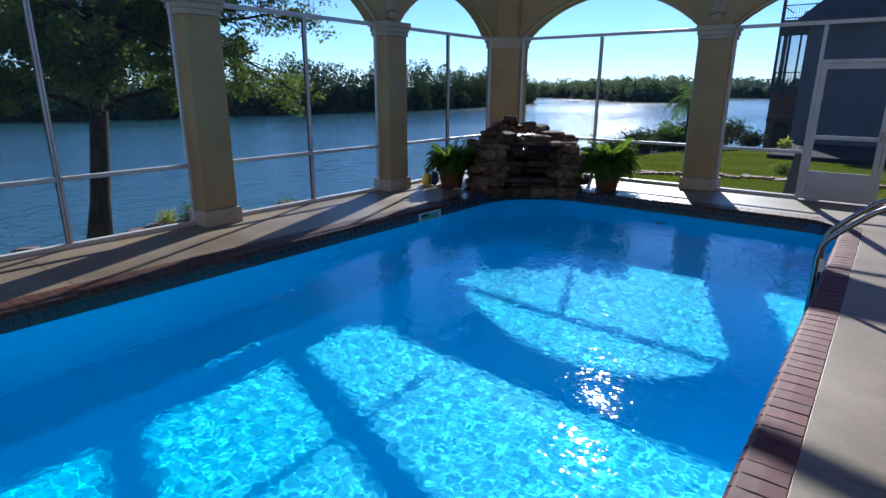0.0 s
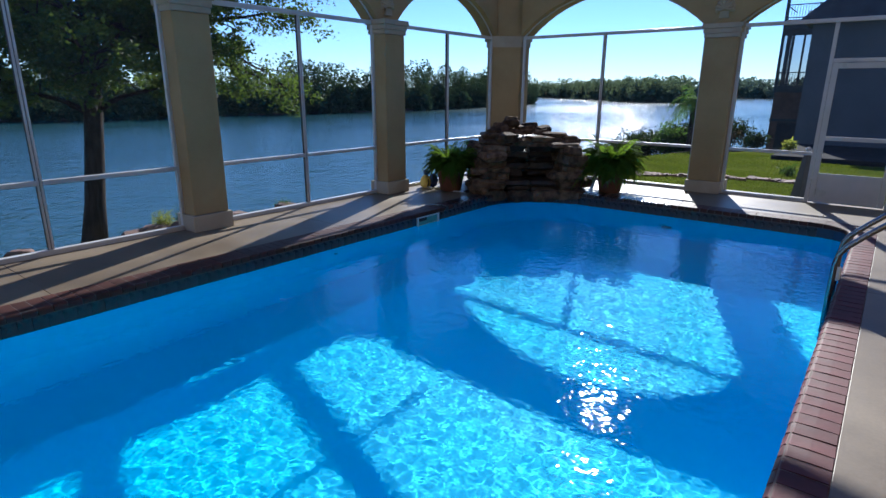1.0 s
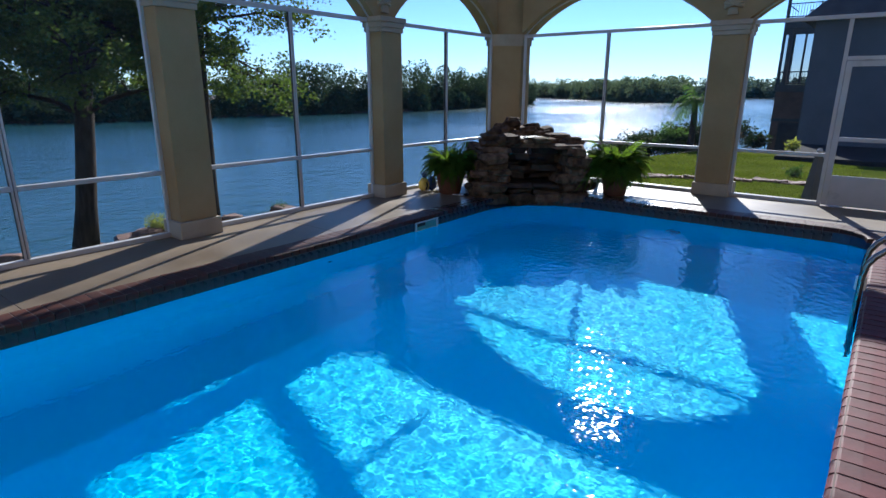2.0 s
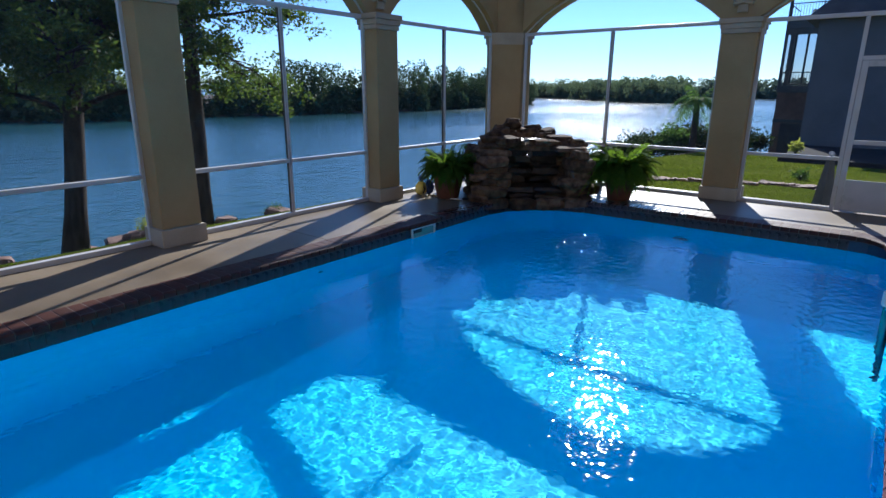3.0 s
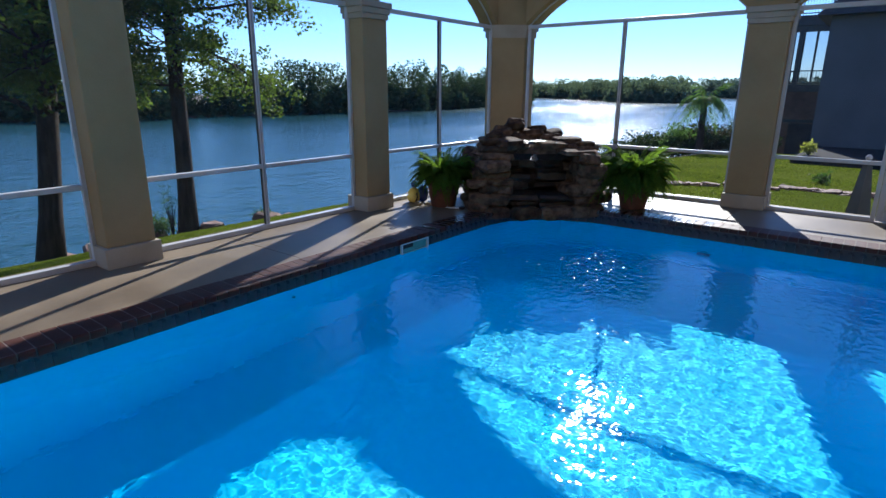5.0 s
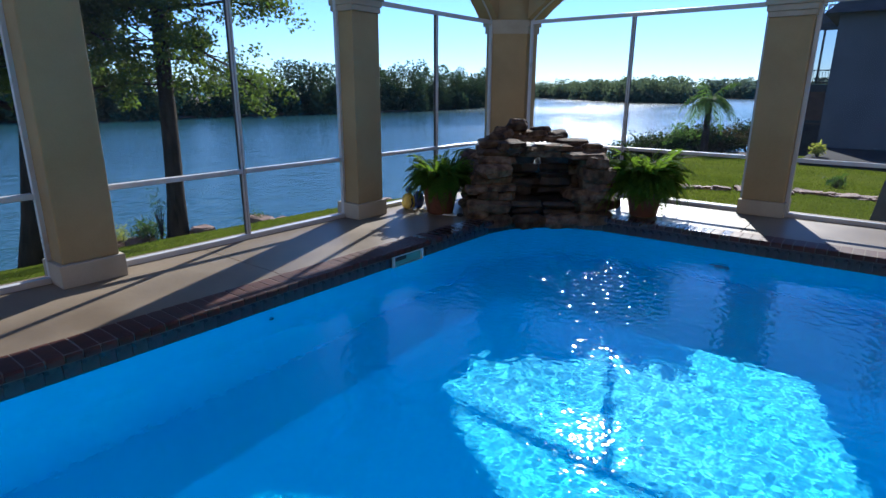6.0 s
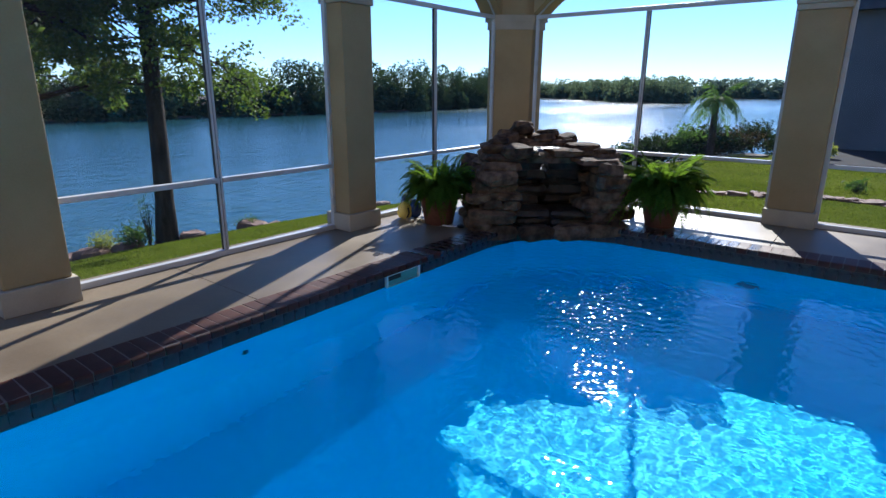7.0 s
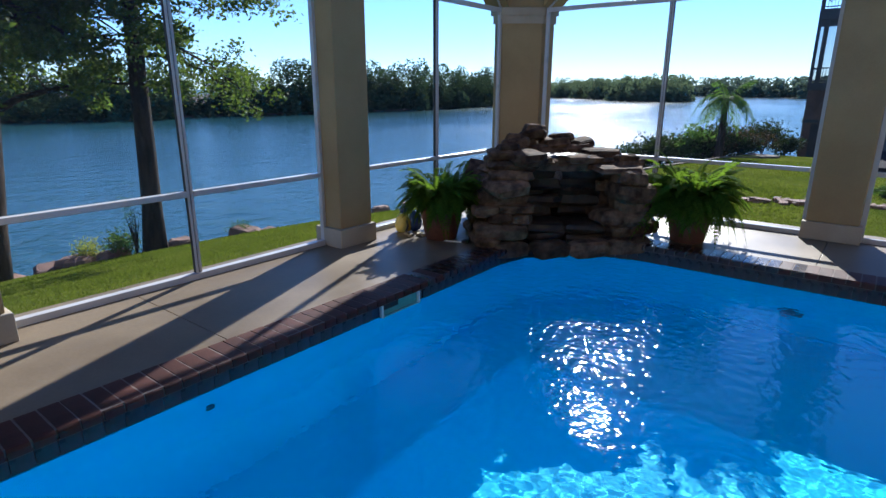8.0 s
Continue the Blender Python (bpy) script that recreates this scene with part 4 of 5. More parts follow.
def build_small_bits():
    bm = lathe(bmesh.new(), [(0.03, 0.0), (0.045, 0.01), (0.045, 0.03), (0.02, 0.045)], (-6.86, 9.33, 0), 16)
    single("deck_drain_cap", bm, RUBBER, "small black round cap on the wet deck", "cap")
    line = [(-7.22 + 0.19 * math.cos(a), 9.42 + 0.19 * math.sin(a), 0.012) for a in (radians(d) for d in (-120, -95, -70))] + [(-7.02, 9.27, 0.01), (-6.93, 9.31, 0.01), (-6.87, 9.33, 0.014)]
    single("rope", tube(bmesh.new(), line, [0.008 + 0.002 * (i % 2) for i in range(len(line))], 8), PLASTIC, "thin pale cord lying on the deck by the pot", "cord")
    rng = random.Random(5)
    for i in range(5):
        bm = stone(bmesh.new(), (-7.52 + rng.uniform(-0.1, 0.12), 9.22 + rng.uniform(-0.1, 0.1), 0.018), (0.06, 0.045, 0.035), 70 + i, rng.uniform(0, 3))
        single("pebble", bm, SHELL, "small pale pebble lying on the deck", "pebble", group="pebbles by the fern")


build_small_bits()


# ---- garden ----
def broadleaf(x, y, height, crown_base, radius, trunk_r, seed, label, leaves, lean=(0, 0), dense=0.0, leaf=0.17, limbs=26, arms=(), clear=()):
    """A tall tree: tapered trunk, forking limbs, and a crown of leaf clumps with gaps."""
    z0 = ground_z(x, y) - 0.1
    tree = thing("tree", (x, y, z0), label, "tree")
    rng = random.Random(seed)
    nrng = np.random.default_rng(seed)
    pts, rad = [], []
    for i in range(11):
        t = i / 10
        pts.append((x + lean[0] * t + 0.10 * math.sin(5 * t + seed), y + lean[1] * t + 0.10 * math.cos(4 * t + seed), z0 + height * 0.92 * t))
        rad.append(trunk_r * (1.25 if i == 0 else 1 - 0.62 * t))
    part("trunk", tube(bmesh.new(), pts, rad, 12), BARK, tree, smooth=True)
    tips = []
    for k in range(limbs):
        t = crown_base / height + (1 - crown_base / height) * ((k + rng.random()) / limbs) ** 1.25
        i = min(9, int(t * 10 / 0.92))
        p = Vector(pts[i])
        a = k * 2.4 + rng.uniform(-0.4, 0.4)
        reach = radius * rng.uniform(0.6, 1.05) * math.sin(math.pi * min(0.95, 0.25 + 0.75 * (1 - t)))
        up = rng.uniform(0.12, 0.6) * reach
        q = [p + Vector((math.cos(a) * reach * s, math.sin(a) * reach * s, up * s + 0.25 * math.sin(3 * s) - 0.10 * reach * s * s)) + Vector((rng.uniform(-0.12, 0.12), rng.uniform(-0.12, 0.12), 0)) for s in (0, 0.25, 0.5, 0.75, 1.0)]
        r0 = max(0.03, rad[i] * 0.42)
        bm = tube(bmesh.new(), q, [r0, r0 * 0.75, r0 * 0.5, r0 * 0.32, r0 * 0.15], 6)
        for j in (2, 3, 4):
            for _ in range(3):
                e = q[j] + Vector((rng.gauss(0, 1), rng.gauss(0, 1), rng.uniform(-0.3, 0.8))).normalized() * rng.uniform(0.5, 1.2)
                tube(bm, [q[j - 1].lerp(q[j], 0.6), q[j].lerp(e, 0.5) + Vector((0, 0, 0.08)), e], [r0 * 0.28, r0 * 0.18, 0.008], 5)
                tips.append(e)
        part("limb", bm, BARK, tree, smooth=True)
    for lift, a, reach, rise, droop in arms:
        p = Vector((x + lean[0] * lift / height, y + lean[1] * lift / height, z0 + lift))
        q = [p + Vector((math.cos(a) * reach * s, math.sin(a) * reach * s, rise * s - droop * s * s)) + Vector((rng.uniform(-0.06, 0.06), rng.uniform(-0.06, 0.06), rng.uniform(-0.05, 0.05))) for s in (0, 0.2, 0.4, 0.6, 0.8, 1.0)]
        bm = tube(bmesh.new(), q, [0.06, 0.05, 0.04, 0.03, 0.02, 0.01], 6)
        for j in (2, 3, 4, 5):
            for _ in range(4):
                e = q[j] + Vector((rng.gauss(0, 1), rng.gauss(0, 1), rng.uniform(-0.7, 0.7))).normalized() * rng.uniform(0.3, 0.7)
                tube(bm, [q[j - 1].lerp(q[j], 0.6), q[j].lerp(e, 0.5) + Vector((0, 0, 0.05)), e], [0.016, 0.011, 0.005], 5)
                tips.append(e)
        part("limb", bm, BARK, tree, smooth=True)
    spots = []
    per = max(10, leaves // max(1, len(tips)))
    for e in tips:
        if rng.random() < 0.14 - dense or any(((e - Vector(a)).cross(e - Vector(b))).length / (Vector(b) - Vector(a)).length < r for a, b, r in clear):
            continue
        for _ in range(3):
            c = np.array(e) + nrng.normal(size=3) * np.array((0.30, 0.30, 0.22))
            spots.append(c + nrng.normal(size=(per // 3, 3)) * np.array((0.15, 0.15, 0.11)))
    cloud = leaf_cloud(np.concatenate(spots), leaf, nrng, 0.3, 0.6)
    crown = new("crown", leaf_mesh("crown", cloud - np.array((x, y, z0)), OAK))
    crown.parent = tree
    return tree


VIEW_GAPS = (((-15.35, 9.61, 2.31), (-20.86, 11.95, 2.62), 0.55), ((-15.32, 9.57, 2.83), (-20.82, 11.9, 3.38), 0.40), ((-14.71, 10.87, 2.5), (-19.93, 13.8, 2.9), 0.45))  # lines of sight from the camera, kept free of leaf clumps for sky gaps
broadleaf(-19.2, 7.7, 14, 4.3, 5.6, 0.29, 31, "tall shady oak tree with a dark trunk on the river bank", 130000, lean=(0.0, 1.7), dense=-0.06, leaf=0.125, limbs=44, clear=VIEW_GAPS[:2], arms=(
    (6.8, 0.6, 3.4, 0.4, 1.4), (6.6, 0.9, 3.2, 0.3, 1.6), (6.2, 0.4, 2.8, 0.2, 1.2), (7.0, 1.1, 3.6, 0.5, 1.2), (6.3, 0.75, 2.4, 0.2, 1.2), (7.4, 0.7, 3.6, 0.3, 1.0), (7.3, 0.4, 2.4, 0.3, 1.0),
    (6.6, 3.7, 3.2, 0.3, 1.2), (7.0, 3.3, 3.6, 0.4, 1.2), (6.4, 5.2, 2.4, 0.3, 1.2), (6.4, 2.2, 2.6, 0.3, 1.2)))
broadleaf(-17.85, 10.8, 14, 9.2, 5.0, 0.25, 32, "tall oak tree with a leaning dark trunk on the river bank", 42000, lean=(0.0, 0.8), leaf=0.105, limbs=18, dense=-0.1, clear=VIEW_GAPS[:1] + VIEW_GAPS[2:], arms=(
    (6.9, 0.6, 3.3, 0.6, 0.3), (7.2, 0.9, 2.7, 0.5, 0.3), (6.1, 0.75, 2.9, 0.7, 0.7), (5.2, 0.45, 2.5, 0.3, 1.3), (4.9, 0.9, 2.3, 0.2, 1.3),
    (6.9, 3.6, 1.6, 0.2, 0.5), (7.1, 4.3, 1.3, 0.3, 0.4)))
broadleaf(-21.0, 3.0, 13, 4.8, 5.5, 0.24, 33, "shady oak tree on the bank further along the river", 40000, dense=0.1, leaf=0.14)


def shrub(name, x, y, r, h, count, seed, mat, label, category, leaf=0.09, spiky=False, z=None):
    z0 = ground_z(x, y) if z is None else z
    nrng = np.random.default_rng(seed)
    rng = random.Random(seed)
    plant = thing(name, (x, y, z0), label, category)
    bm = bmesh.new()
    clouds = []
    for k in range(9):
        a = rng.uniform(0, 6.28)
        tip = Vector((x + math.cos(a) * r * rng.uniform(0.2, 0.7), y + math.sin(a) * r * rng.uniform(0.2, 0.7), z0 + h * rng.uniform(0.45, 0.85)))
        tube(bm, [(x, y, z0 - 0.05), ((x + tip.x) / 2, (y + tip.y) / 2, z0 + h * 0.35), tip], [0.02, 0.014, 0.006], 5)
        c = np.array(tip)
        clouds.append(c + nrng.normal(size=(count // 9, 3)) * np.array((r * 0.30, r * 0.30, h * 0.20)))
    part("stems", bm, BARK, plant)
    q = np.concatenate(clouds)
    q[:, 2] = np.maximum(q[:, 2], z0 + 0.03)
    foliage = new("foliage", leaf_mesh("foliage", leaf_cloud(q, leaf, nrng, -0.4 if spiky else 0.1, 0.22 if spiky else 0.6) - np.array((x, y, z0)), mat))
    foliage.parent = plant
    return plant


YELLOW_LEAF = leaf_material("yellow_green_leaf", (0.14, 0.17, 0.03), (0.24, 0.26, 0.05), (0.5, 0.55, 0.08), 0.45)
RED_LEAF = leaf_material("reddish_leaf", (0.05, 0.026, 0.018), (0.065, 0.05, 0.02), (0.10, 0.07, 0.025), 0.35, 0.8, 0.08)
shrub("shrub", -18.75, 9.72, 0.34, 0.75, 900, 41, YELLOW_LEAF, "yellow-green flowering shrub at the river's edge", "shrub", 0.10, True)
shrub("grass_tuft", -18.2, 10.3, 0.45, 0.6, 500, 42, HEDGE, "tuft of tall green grass at the river's edge", "grass tuft", 0.16, True)
shrub("weed", -17.95, 10.5, 0.3, 1.5, 160, 43, HEDGE, "thin tall weed beside the tree trunk", "weed", 0.10, True)
shrub("grass_tuft", -16.9, 12.7, 0.3, 0.4, 260, 44, HEDGE, "small tuft of green grass among the bank rocks", "grass tuft", 0.12, True)


def build_bank_rocks():
    rng = random.Random(9)
    spots = []
    for y in (11.5, 11.0, 8.3, 7.9, 6.4, 5.2, 4.9, 16.4, 17.8):
        spots.append((shore_x(y) + rng.uniform(0.1, 0.5), y, rng.uniform(0.4, 0.8)))
    spots += [(-16.75, 12.85, 0.72), (-17.25, 12.55, 0.5), (-16.45, 13.3, 0.5), (-16.25, 14.0, 0.75), (-16.0, 14.7, 0.6), (-18.75, 9.45, 0.8), (-19.15, 8.9, 0.8), (-18.3, 10.05, 0.6)]
    for i, (x, y, r) in enumerate(spots):
        z = ground_z(x, y)
        bm = flag(bmesh.new(), (x, y, z + 0.03), (r * 1.35, r * 0.85, 0.20 + 0.22 * r), 300 + i, rng.uniform(0, 3), (rng.uniform(-0.12, 0.12), rng.uniform(-0.12, 0.12)))
        single("boulder", bm, BANK_ROCK, "flat reddish sandstone boulder on the grassy river bank", "boulder", group="boulders along the river bank")


build_bank_rocks()


def build_stone_border():
    border = thing("stone_border", (-3.5, 15.9, ground_z(-3.5, 15.9)), "low dry-laid border of tan fieldstones across the lawn", "stone edging")
    rng = random.Random(12)
    x = -8.6
    i = 0
    while x < 4.0:
        w = rng.uniform(0.14, 0.36)
        for k in range(rng.choice((2, 2, 3, 3))):
            y = 16.1 + 0.36 * (x + 4.4) + 0.15 * math.sin(x * 1.3) + rng.uniform(-0.22, 0.24)
            h = rng.uniform(0.05, 0.11)
            bm = stone(bmesh.new(), (x + rng.uniform(-0.1, 0.1), y, ground_z(x, y) + 0.2 * h), (w * rng.uniform(0.7, 1.2), rng.uniform(0.16, 0.34), h), 500 + i, rng.uniform(-0.6, 0.6), (rng.uniform(-0.12, 0.12), rng.uniform(-0.12, 0.12)), 2, 0.12)
            part("stone", bm, BANK_ROCK, border)
            i += 1
        x += w * 0.8
    return border


build_stone_border()


def build_palm(x, y, height, seed):
    z0 = ground_z(x, y) - 0.05
    palm = thing("palm_tree", (x, y, z0), "small palm tree with drooping feathery fronds on the lawn", "palm tree")
    rng = random.Random(seed)
    part("trunk", tube(bmesh.new(), [(x, y, z0), (x + 0.03, y, z0 + height * 0.5), (x, y, z0 + height)], [0.17, 0.14, 0.12], 12), BARK, palm)
    top = Vector((x, y, z0 + height))
    for k in range(17):
        a = k * 2.399
        rise = rng.uniform(0.35, 1.1) if k < 15 else 1.5
        length = rng.uniform(1.35, 1.75)
        verts, faces = [], []
        spine = []
        for i in range(15):
            t = i / 14
            out = length * t * (1 - 0.25 * t)
            spine.append(top + Vector((math.cos(a) * out, math.sin(a) * out, rise * t * length * 0.75 - 1.25 * length * t * t * (1 if k < 15 else 0.6))))
        for i in range(1, 15):
            d = (spine[i] - spine[i - 1]).normalized()
            side = d.cross(Vector((0, 0, 1))).normalized()
            for s in (-1, 1):
                for off in (0, 0.5):
                    p = spine[i - 1].lerp(spine[i], off)
                    reach = 0.46 * math.sin(math.pi * min(0.97, 0.15 + 0.8 * i / 14))
                    tip = p + side * s * reach * 0.75 + d * reach * 0.45 + Vector((0, 0, -reach * rng.uniform(0.35, 0.9)))
                    n = len(verts)
                    verts += [tuple(v - top) for v in (p - d * 0.02, p.lerp(tip, 0.5) + d * 0.025, tip, p.lerp(tip, 0.5) - d * 0.025)]
                    faces.append((n, n + 1, n + 2, n + 3))
            n = len(verts)
            w = side * 0.012
            verts += [tuple(v - top) for v in (spine[i - 1] - w, spine[i - 1] + w, spine[i] + w, spine[i] - w)]
            faces.append((n, n + 1, n + 2, n + 3))
        ob = new("frond", raw("frond", verts, faces, PALM_LEAF))
        ob.parent = palm
        ob.location = (0, 0, height)


build_palm(-9.0, 30.5, 2.55, 61)
HEDGE_DARK = leaf_material("dark_hedge_leaf", (0.016, 0.030, 0.012), (0.038, 0.052, 0.02), (0.045, 0.08, 0.016), 0.28, 0.8, 0.06)
for i in range(13):
    x = -18.0 + 0.72 * i
    shrub("shrub", x, 32.6 + 0.4 * math.sin(i * 1.7), 1.35, 1.25 + 0.15 * math.sin(i * 2.3), 2200, 180 + i, HEDGE_DARK, "dense dark green hedge shrub along the lawn's edge", "shrub", 0.14)
for i, (x, y, r, h, mat, lab) in enumerate((
        (-10.4, 31.4, 0.45, 1.4, PALM_LEAF, "bright green broad-leaved shrub beside the palm"),
        (-9.9, 32.2, 0.5, 1.1, PALM_LEAF, "bright green broad-leaved shrub beside the palm"), (-9.8, 33.0, 1.0, 1.1, RED_LEAF, "reddish brown shrub behind the palm"),
        (-9.2, 33.4, 0.9, 1.0, HEDGE_DARK, "dark green shrub behind the palm"), (-8.7, 33.9, 0.9, 1.0, RED_LEAF, "reddish brown shrub behind the palm"),
        (-8.15, 35.5, 0.85, 1.25, HEDGE_DARK, "round dark green shrub near the neighbouring house"), (-7.5, 37.5, 0.6, 0.9, HEDGE_DARK, "low dark green shrub near the neighbouring house"))):
    shrub("shrub", x, y, r * 1.25, h, 2000, 80 + i, mat, lab, "shrub", 0.13)


def build_mulch_bed():
    bm = bmesh.new()
    ring = [(-11.2 + 4.2 * math.cos(a) * (1 + 0.1 * math.sin(3 * a)), 31.0 + 2.2 * math.sin(a)) for a in (radians(15 * i) for i in range(24))]
    top = [bm.verts.new((x, y, ground_z(x, y) + 0.07)) for x, y in ring]
    low = [bm.verts.new((x, y, ground_z(x, y) - 0.15)) for x, y in ring]
    mid = bm.verts.new((-11.2, 31, ground_z(-11.2, 31) + 0.14))
    for i in range(24):
        j = (i + 1) % 24
        bm.faces.new((top[i], top[j], mid)), bm.faces.new((low[i], low[j], top[j], top[i]))
    single("flower_bed", bm, MULCH, "brown mulched bed under the palm and shrubs", "flower bed")


build_mulch_bed()


def build_post():
    x, y = -2.41, 13.2
    z0 = ground_z(x, y) - 0.03
    post = thing("garden_pedestal", (x, y, z0), "dark tapered square pedestal standing outside the screen", "pedestal")
    h = 0.95
    bm = bmesh.new()
    lathe(bm, [(0.17, 0.0), (0.165, 0.03), (0.06, h - 0.12), (0.055, h - 0.1)], (x, y, z0), 4)
    part("shaft", bm, DARK_METAL, post)
    part("cap", lathe(bmesh.new(), [(0.10, 0.0), (0.115, 0.012), (0.115, 0.03), (0.03, 0.05)], (x, y, z0 + h - 0.1), 20), DARK_METAL, post)
    part("finial", lathe(bmesh.new(), [(0.012, 0.0), (0.04, 0.02), (0.045, 0.05), (0.02, 0.085)], (x, y, z0 + h - 0.05), 16), ALU_BRONZE, post)


build_post()


# ---- neighbouring house ----
def build_house():
    house = thing("house", (1.0, 38.0, -1.4), "dark grey neighbouring house with a brown brick balcony tower", "house")
    part("wall", fresh_box(-5.0, 9.0, 33.0, 46.0, -2.8, 4.75), HOUSE_GREY, house, "dark grey rendered wall")
    bm = bmesh.new()
    v = [bm.verts.new(p) for p in ((-5.5, 32.4, 4.7), (9.6, 32.4, 4.7), (9.6, 46.6, 4.7), (-5.5, 46.6, 4.7), (-1.2, 38.0, 9.6), (6.0, 38.0, 9.6), (6.0, 41.0, 9.6), (-1.2, 41.0, 9.6))]
    for f in ((0, 1, 5, 4), (1, 2, 6, 5), (2, 3, 7, 6), (3, 0, 4, 7), (4, 5, 6, 7), (3, 2, 1, 0)):
        bm.faces.new([v[i] for i in f])
    part("roof", bm, ROOF, house, "dark shingled hip roof with deep eaves")
    x0, x1, y0, y1 = -7.2, -5.0, 39.7, 43.4
    part("wall", fresh_box(x0 + 0.06, x1, y0, y1, -2.9, 1.62), HOUSE_BROWN, house, "brown brick base wall")
    # Dark slab on the brick face, standing in for a shaded recess.
    part("wall", fresh_box(x0 + 0.45, x1, y0 - 0.03, y0 + 0.05, -2.2, -0.05), ROOF, house, "dark flat panel in place of a shaded recess")
    part("band", fresh_box(x0 + 0.02, x1, y0 - 0.06, y0, 0.0, 0.16), DARK_METAL, house)
    for z, deck_h, rail_h in ((1.62, 0.36, 1.08), (4.98, 0.50, 1.12)):
        bal = part("balcony", fresh_box(x0, x1, y0 - 0.12, y1, z, z + deck_h), DARK_METAL, house, "dark balcony deck")
        top = z + deck_h + rail_h - 0.36
        for zz in (z + deck_h + 0.10, top):
            part("rail", tube(bmesh.new(), [(x1, y0 - 0.08, zz), (x0 + 0.04, y0 - 0.08, zz), (x0 + 0.04, y1, zz)], 0.03, 6), DARK_METAL, bal)
        for i in range(17):
            bm = tube(bmesh.new(), [(x0 + 0.04 + i * 0.13, y0 - 0.08, z + deck_h), (x0 + 0.04 + i * 0.13, y0 - 0.08, top)], 0.014, 4)
            part("baluster", bm, DARK_METAL, bal)
    for x, w, y in ((x0 + 0.07, 0.07, y0), (x0 + 0.38, 0.10, y0), (x0 + 1.12, 0.045, y0), (x0 + 2.0, 0.07, y0), (x0 + 0.07, 0.07, y1 - 0.1), (x0 + 1.6, 0.06, y1 - 0.1)):
        part("post", fresh_box(x - w, x + w, y - 0.07, y + 0.07, 1.98, 4.98), DARK_METAL, house)
    part("post", fresh_box(x0, x0 + 0.16, y0 - 0.07, y0 + 0.09, 5.48, 9.2), DARK_METAL, house)
    for a, b in ((x0 + 0.14, x0 + 0.28), (x0 + 0.48, x0 + 1.075), (x0 + 1.165, x0 + 1.93)):
        bm = bmesh.new()
        bm.faces.new([bm.verts.new(p) for p in ((a, y0, 1.98), (b, y0, 1.98), (b, y0, 4.98), (a, y0, 4.98))])
        part("porch_screen", bm, PORCH_SCREEN, house, "dark insect screen of the porch")
    part("lintel", fresh_box(x0 + 0.02, x1, y0 - 0.02, y0 + 0.05, 4.66, 4.975), DARK_METAL, house)
    chair = thing("balcony_chair", (-5.9, 40.3, 5.48), "small metal chair standing on the upper balcony", "chair")
    part("seat", fresh_box(-6.15, -5.65, 40.1, 40.55, 5.89, 5.94), ALU_BRONZE, chair)
    part("backrest", fresh_box(-5.70, -5.65, 40.1, 40.55, 5.94, 6.36), ALU_BRONZE, chair)
    for x in (-6.13, -5.68):
        for y in (40.12, 40.53):
            part("leg", tube(bmesh.new(), [(x, y, 5.48), (x, y, 5.89)], 0.02, 6), ALU_BRONZE, chair)
    single("terrace", fresh_box(-4.9, 9.0, 26.6, 32.9, -1.9, -0.68, bevel=0.03), TERRACE, "low stone terrace before the grey house, coloured dark for the house's shadow", "terrace")
    shrub("grass_tuft", -4.55, 28.4, 0.24, 0.42, 200, 120, YELLOW_LEAF, "spiky yellow-green plant on the low terrace", "plant", 0.20, True, z=-0.68)
    shrub("grass_tuft", -3.3, 18.6, 0.20, 0.22, 120, 121, HEDGE, "small spiky plant standing in the lawn", "plant", 0.16, True)


build_house()


# ---- lawn blades ----
def build_grass():
    rng = np.random.default_rng(77)
    west = np.column_stack([rng.uniform(-18.5, -8.4, 90000), rng.uniform(2.0, 14.5, 90000)])
    north = np.column_stack([rng.uniform(-9.5, 1.0, 34000), rng.uniform(12.4, 19.5, 34000)])
    far = np.column_stack([rng.uniform(-9.5, -2.0, 16000), rng.uniform(19.5, 30.0, 16000)])
    xy = np.concatenate([west, north, far])
    keep = [shore_x(y) + 0.1 < x for x, y in xy]
    xy = xy[np.array(keep)]
    z = np.array([ground_z(x, y) for x, y in xy])
    k = len(xy)
    h = rng.uniform(0.018, 0.05, k)
    a = rng.uniform(0, 2 * np.pi, k)
    w = 0.007 + 0.0009 * np.maximum(0, xy[:, 1] - 10)
    base = np.column_stack([xy, z - 0.01])
    side = np.column_stack([np.cos(a) * w, np.sin(a) * w, np.zeros(k)])
    tip = base + np.column_stack([rng.normal(0, 0.025, k), rng.normal(0, 0.025, k), h])
    verts = np.stack([base - side, base + side, tip], axis=1).reshape(-1, 3)
    me = bpy.data.meshes.new("grass")
    me.from_pydata(verts.tolist(), [], np.arange(3 * k).reshape(k, 3).tolist())
    me.materials.append(BLADE)
    tagged(new("grass", me), "short mown green grass blades on the lawn", "grass", kind="stuff")


build_grass()


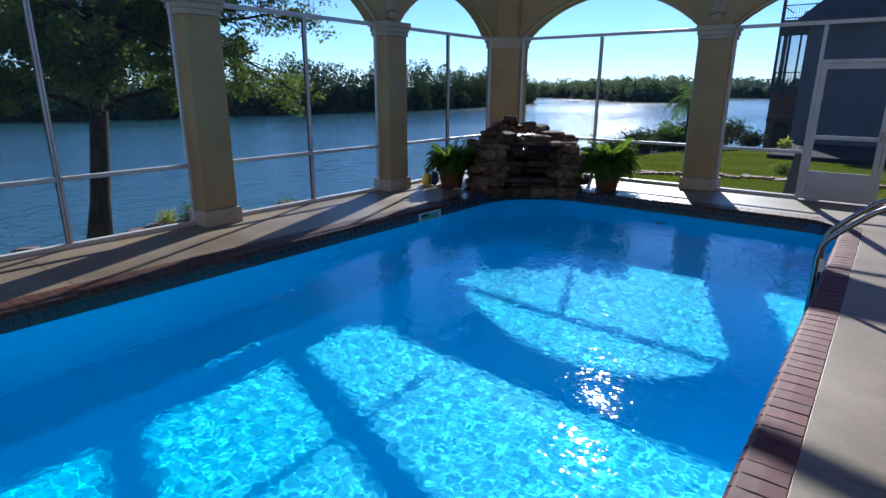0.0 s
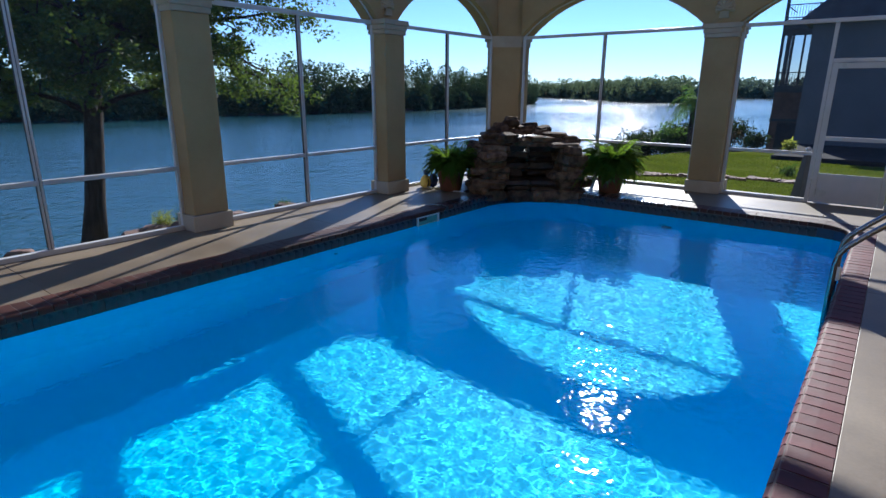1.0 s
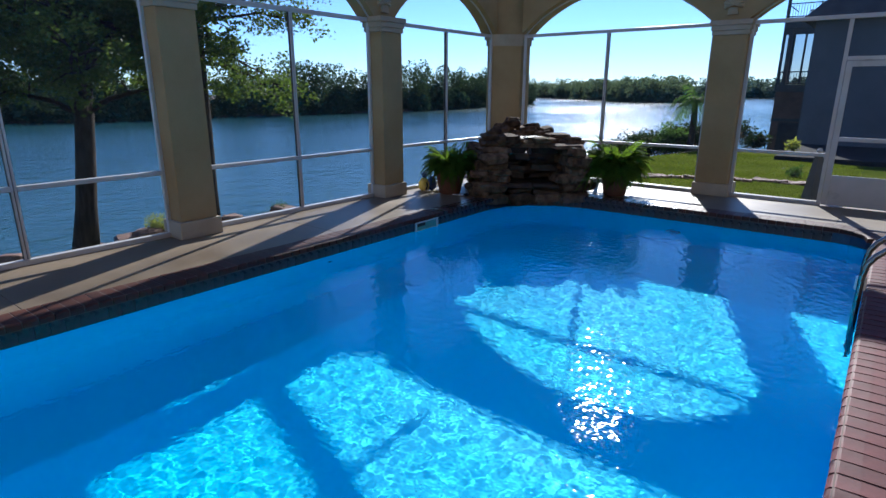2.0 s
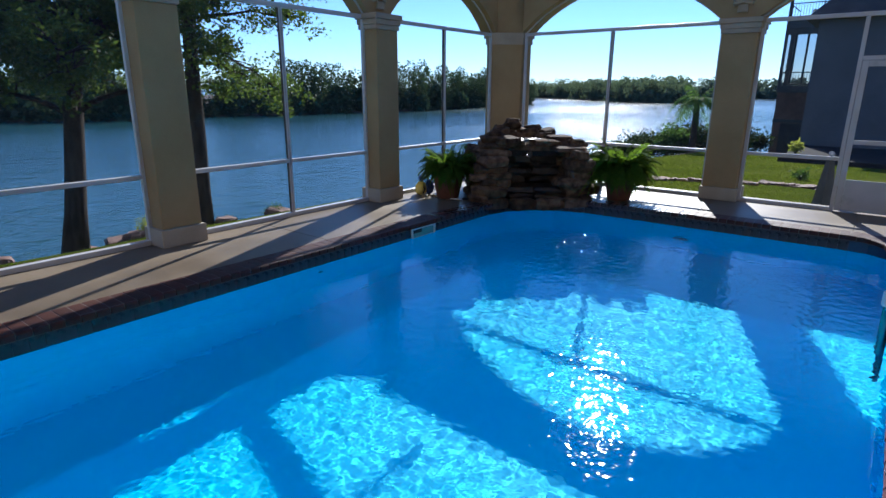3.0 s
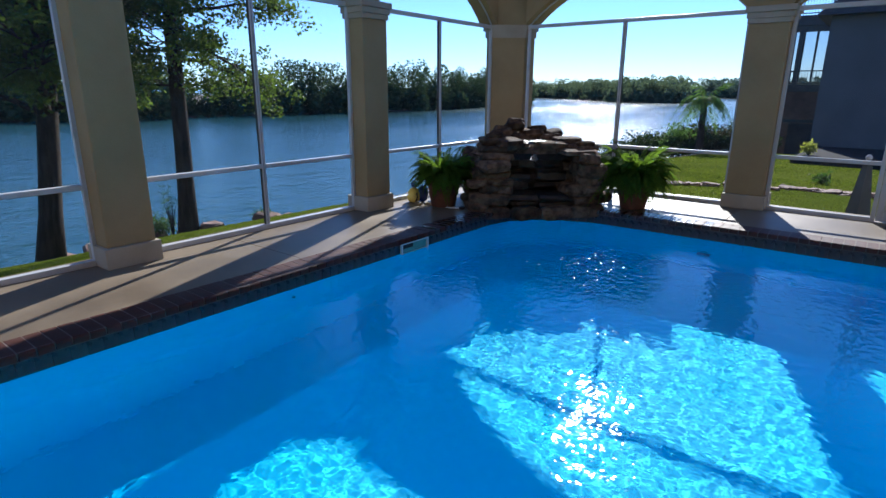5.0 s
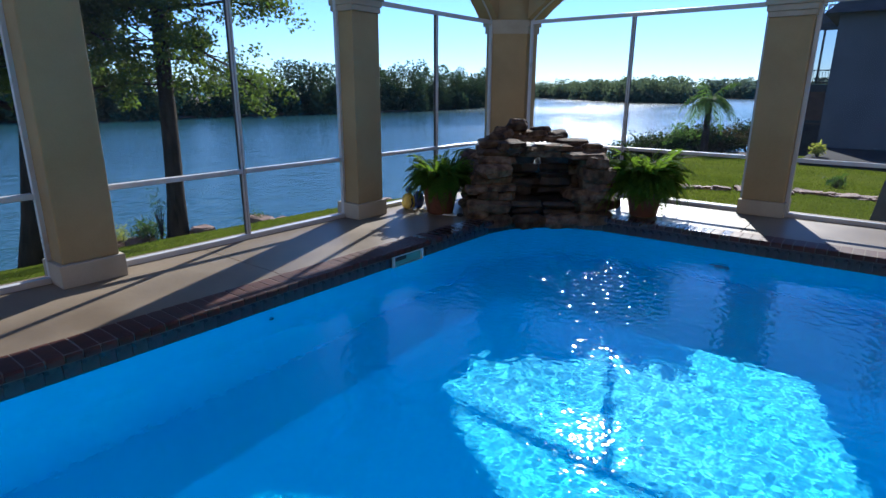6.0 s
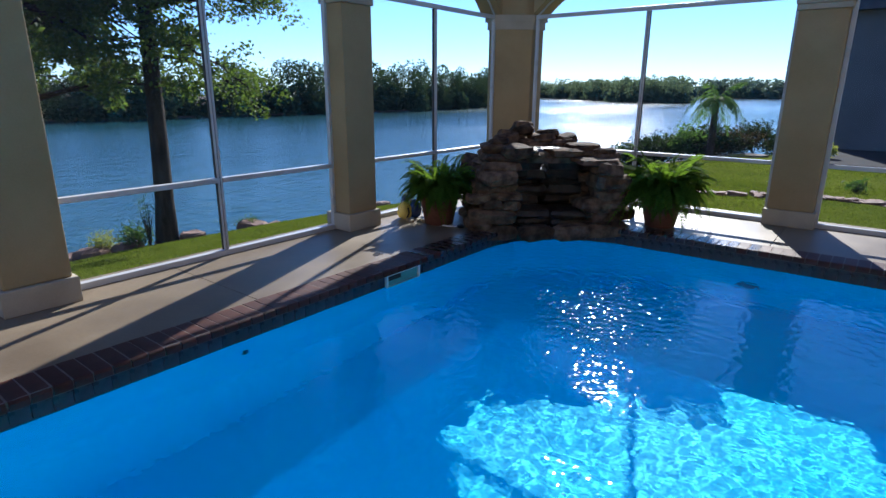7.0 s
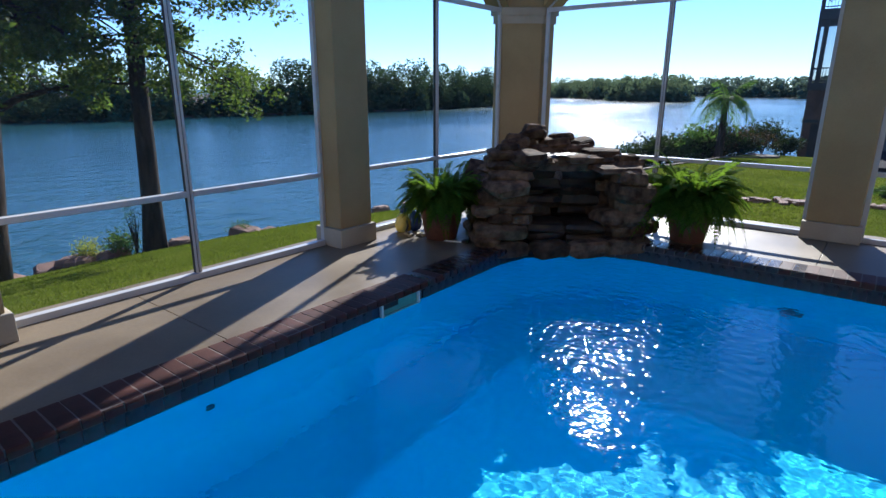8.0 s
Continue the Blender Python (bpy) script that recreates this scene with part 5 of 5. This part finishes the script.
# ---- coping bricks and waterline tiles ----
def brick_mesh(width, seed, length=0.226, mat=None):
    """A bull-nosed coping brick, lying along +x from the pool side outwards."""
    rng = random.Random(seed)
    if length > 0.25:
        prof = [(0.0, -0.052), (0.0, -0.016), (0.004, -0.005), (0.013, 0.001), (0.032, 0.003), (0.120, 0.004), (length - 0.004, 0.004), (length, 0.001), (length, -0.052)]
    else:
        prof = [(0.0, -0.052), (0.0, -0.030), (0.006, -0.014), (0.018, -0.003), (0.036, 0.004), (0.120, 0.007), (length - 0.004, 0.006), (length, 0.002), (length, -0.052)]
    bm = bmesh.new()
    rows = []
    for y in (-width / 2, width / 2):
        rows.append([bm.verts.new((x + rng.uniform(-0.002, 0.002), y + rng.uniform(-0.0015, 0.0015), z + rng.uniform(-0.001, 0.001))) for x, z in prof])
    k = len(prof)
    for i in range(k):
        bm.faces.new((rows[0][i], rows[0][(i + 1) % k], rows[1][(i + 1) % k], rows[1][i]))
    bm.faces.new(rows[0][::-1]), bm.faces.new(rows[1])
    return mesh_of("brick", bm, mat or BRICK)


def build_coping():
    coping = thing("coping", (-4, 4, 0), "dark red bull-nosed brick coping round the pool", "pool coping", kind="structure")
    short, long = [brick_mesh(0.105, s) for s in range(6)], [brick_mesh(0.105, s, 0.295, DARK_BRICK) for s in range(6)]
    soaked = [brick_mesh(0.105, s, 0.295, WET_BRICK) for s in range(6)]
    rng = random.Random(3)
    pitch = 0.117
    last = len(OUTLINE) - 2
    runs = list(zip(OUTLINE, OUTLINE[1:] + OUTLINE[:1]))[:-1]
    for k, (a, b) in enumerate(runs):
        a, b = Vector(a), Vector(b)
        meshes = short if k == last else long
        d = (b - a).normalized()
        out = Vector((-d.y, d.x))
        n = max(1, round((b - a).length / (0.122 if k == last else 0.106)))
        step = (b - a).length / n
        for i in range(n):
            p = a + d * step * (i + 0.5) - out * (0.075 if k == last else 0.13)
            if p.y < POOL_S:
                continue
            heading = math.atan2(out.y, out.x) + rng.uniform(-0.006, 0.006)
            m = Matrix.Translation((p.x, p.y, rng.uniform(-0.0015, 0.0015))) @ Matrix.Rotation(heading, 4, "Z") @ Matrix.Diagonal((1, step / pitch, 1, 1))
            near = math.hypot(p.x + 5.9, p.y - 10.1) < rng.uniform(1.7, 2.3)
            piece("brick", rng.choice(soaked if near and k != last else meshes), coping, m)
    nose = offset_outline(OUTLINE, -0.116)
    nose[-2:] = [(POOL_E - 0.052, nose[-2][1]), (POOL_E - 0.052, nose[-1][1])]
    part("mortar_bed", ring_faces(bmesh.new(), nose, offset_outline(OUTLINE, 0.150), -0.046, 0.001), JOINT, coping, "grey mortar between the bricks")
    part("mortar_line", ring_faces(bmesh.new(), nose, OUTLINE, -0.062, -0.055), JOINT, coping, "thin grey mortar line under the bricks")


build_coping()


def tile_mesh(seed):
    """A rough waterline tile of split slate; x runs along the wall, y out of it."""
    rng = random.Random(seed)
    bm = bmesh.new()
    n = 10
    ring = []
    for k in range(n):
        a = 2 * math.pi * (k + 0.5) / n
        c, d = math.cos(a), math.sin(a)
        ring.append((0.0555 * math.copysign(abs(c) ** 0.22, c) * rng.uniform(0.97, 1.02), 0.074 * math.copysign(abs(d) ** 0.25, d) * rng.uniform(0.96, 1.0)))
    back = [bm.verts.new((x, 0, z)) for x, z in ring]
    front = [bm.verts.new((x * 0.96, 0.016 + rng.uniform(-0.002, 0.002), z * 0.96)) for x, z in ring]
    mid = bm.verts.new((0, 0.018 + rng.uniform(-0.002, 0.002), 0))
    for i in range(n):
        j = (i + 1) % n
        bm.faces.new((back[i], back[j], front[j], front[i])), bm.faces.new((front[i], front[j], mid))
    return mesh_of("tile", bm, SLATE)


def build_tiles():
    band = thing("waterline_tiles", (-4, 4, -0.15), "dark split-slate tiles along the waterline", "pool tiles", kind="structure")
    meshes = [tile_mesh(s) for s in range(10)]
    rng = random.Random(8)
    pitch = 0.108
    for a, b in list(zip(OUTLINE, OUTLINE[1:]))[:BEND + 1]:
        a, b = Vector(a), Vector(b)
        d = (b - a).normalized()
        inward = Vector((d.y, -d.x))
        n = round((b - a).length / pitch)
        step = (b - a).length / n
        for i in range(n):
            p = a + d * step * (i + 0.5) - inward * 0.02
            if p.y < 1.2 or (p.x < -6.4 and 7.6 < p.y < 8.15):
                continue
            m = Matrix.Translation((p.x, p.y, -0.152 + rng.uniform(-0.004, 0.004))) @ Matrix.Rotation(math.atan2(d.y, d.x), 4, "Z") @ Matrix.Rotation(math.pi, 4, "Z") @ Matrix.Diagonal((step / pitch, 1, rng.uniform(0.94, 1.04), 1))
            piece("tile", rng.choice(meshes), band, m)


build_tiles()
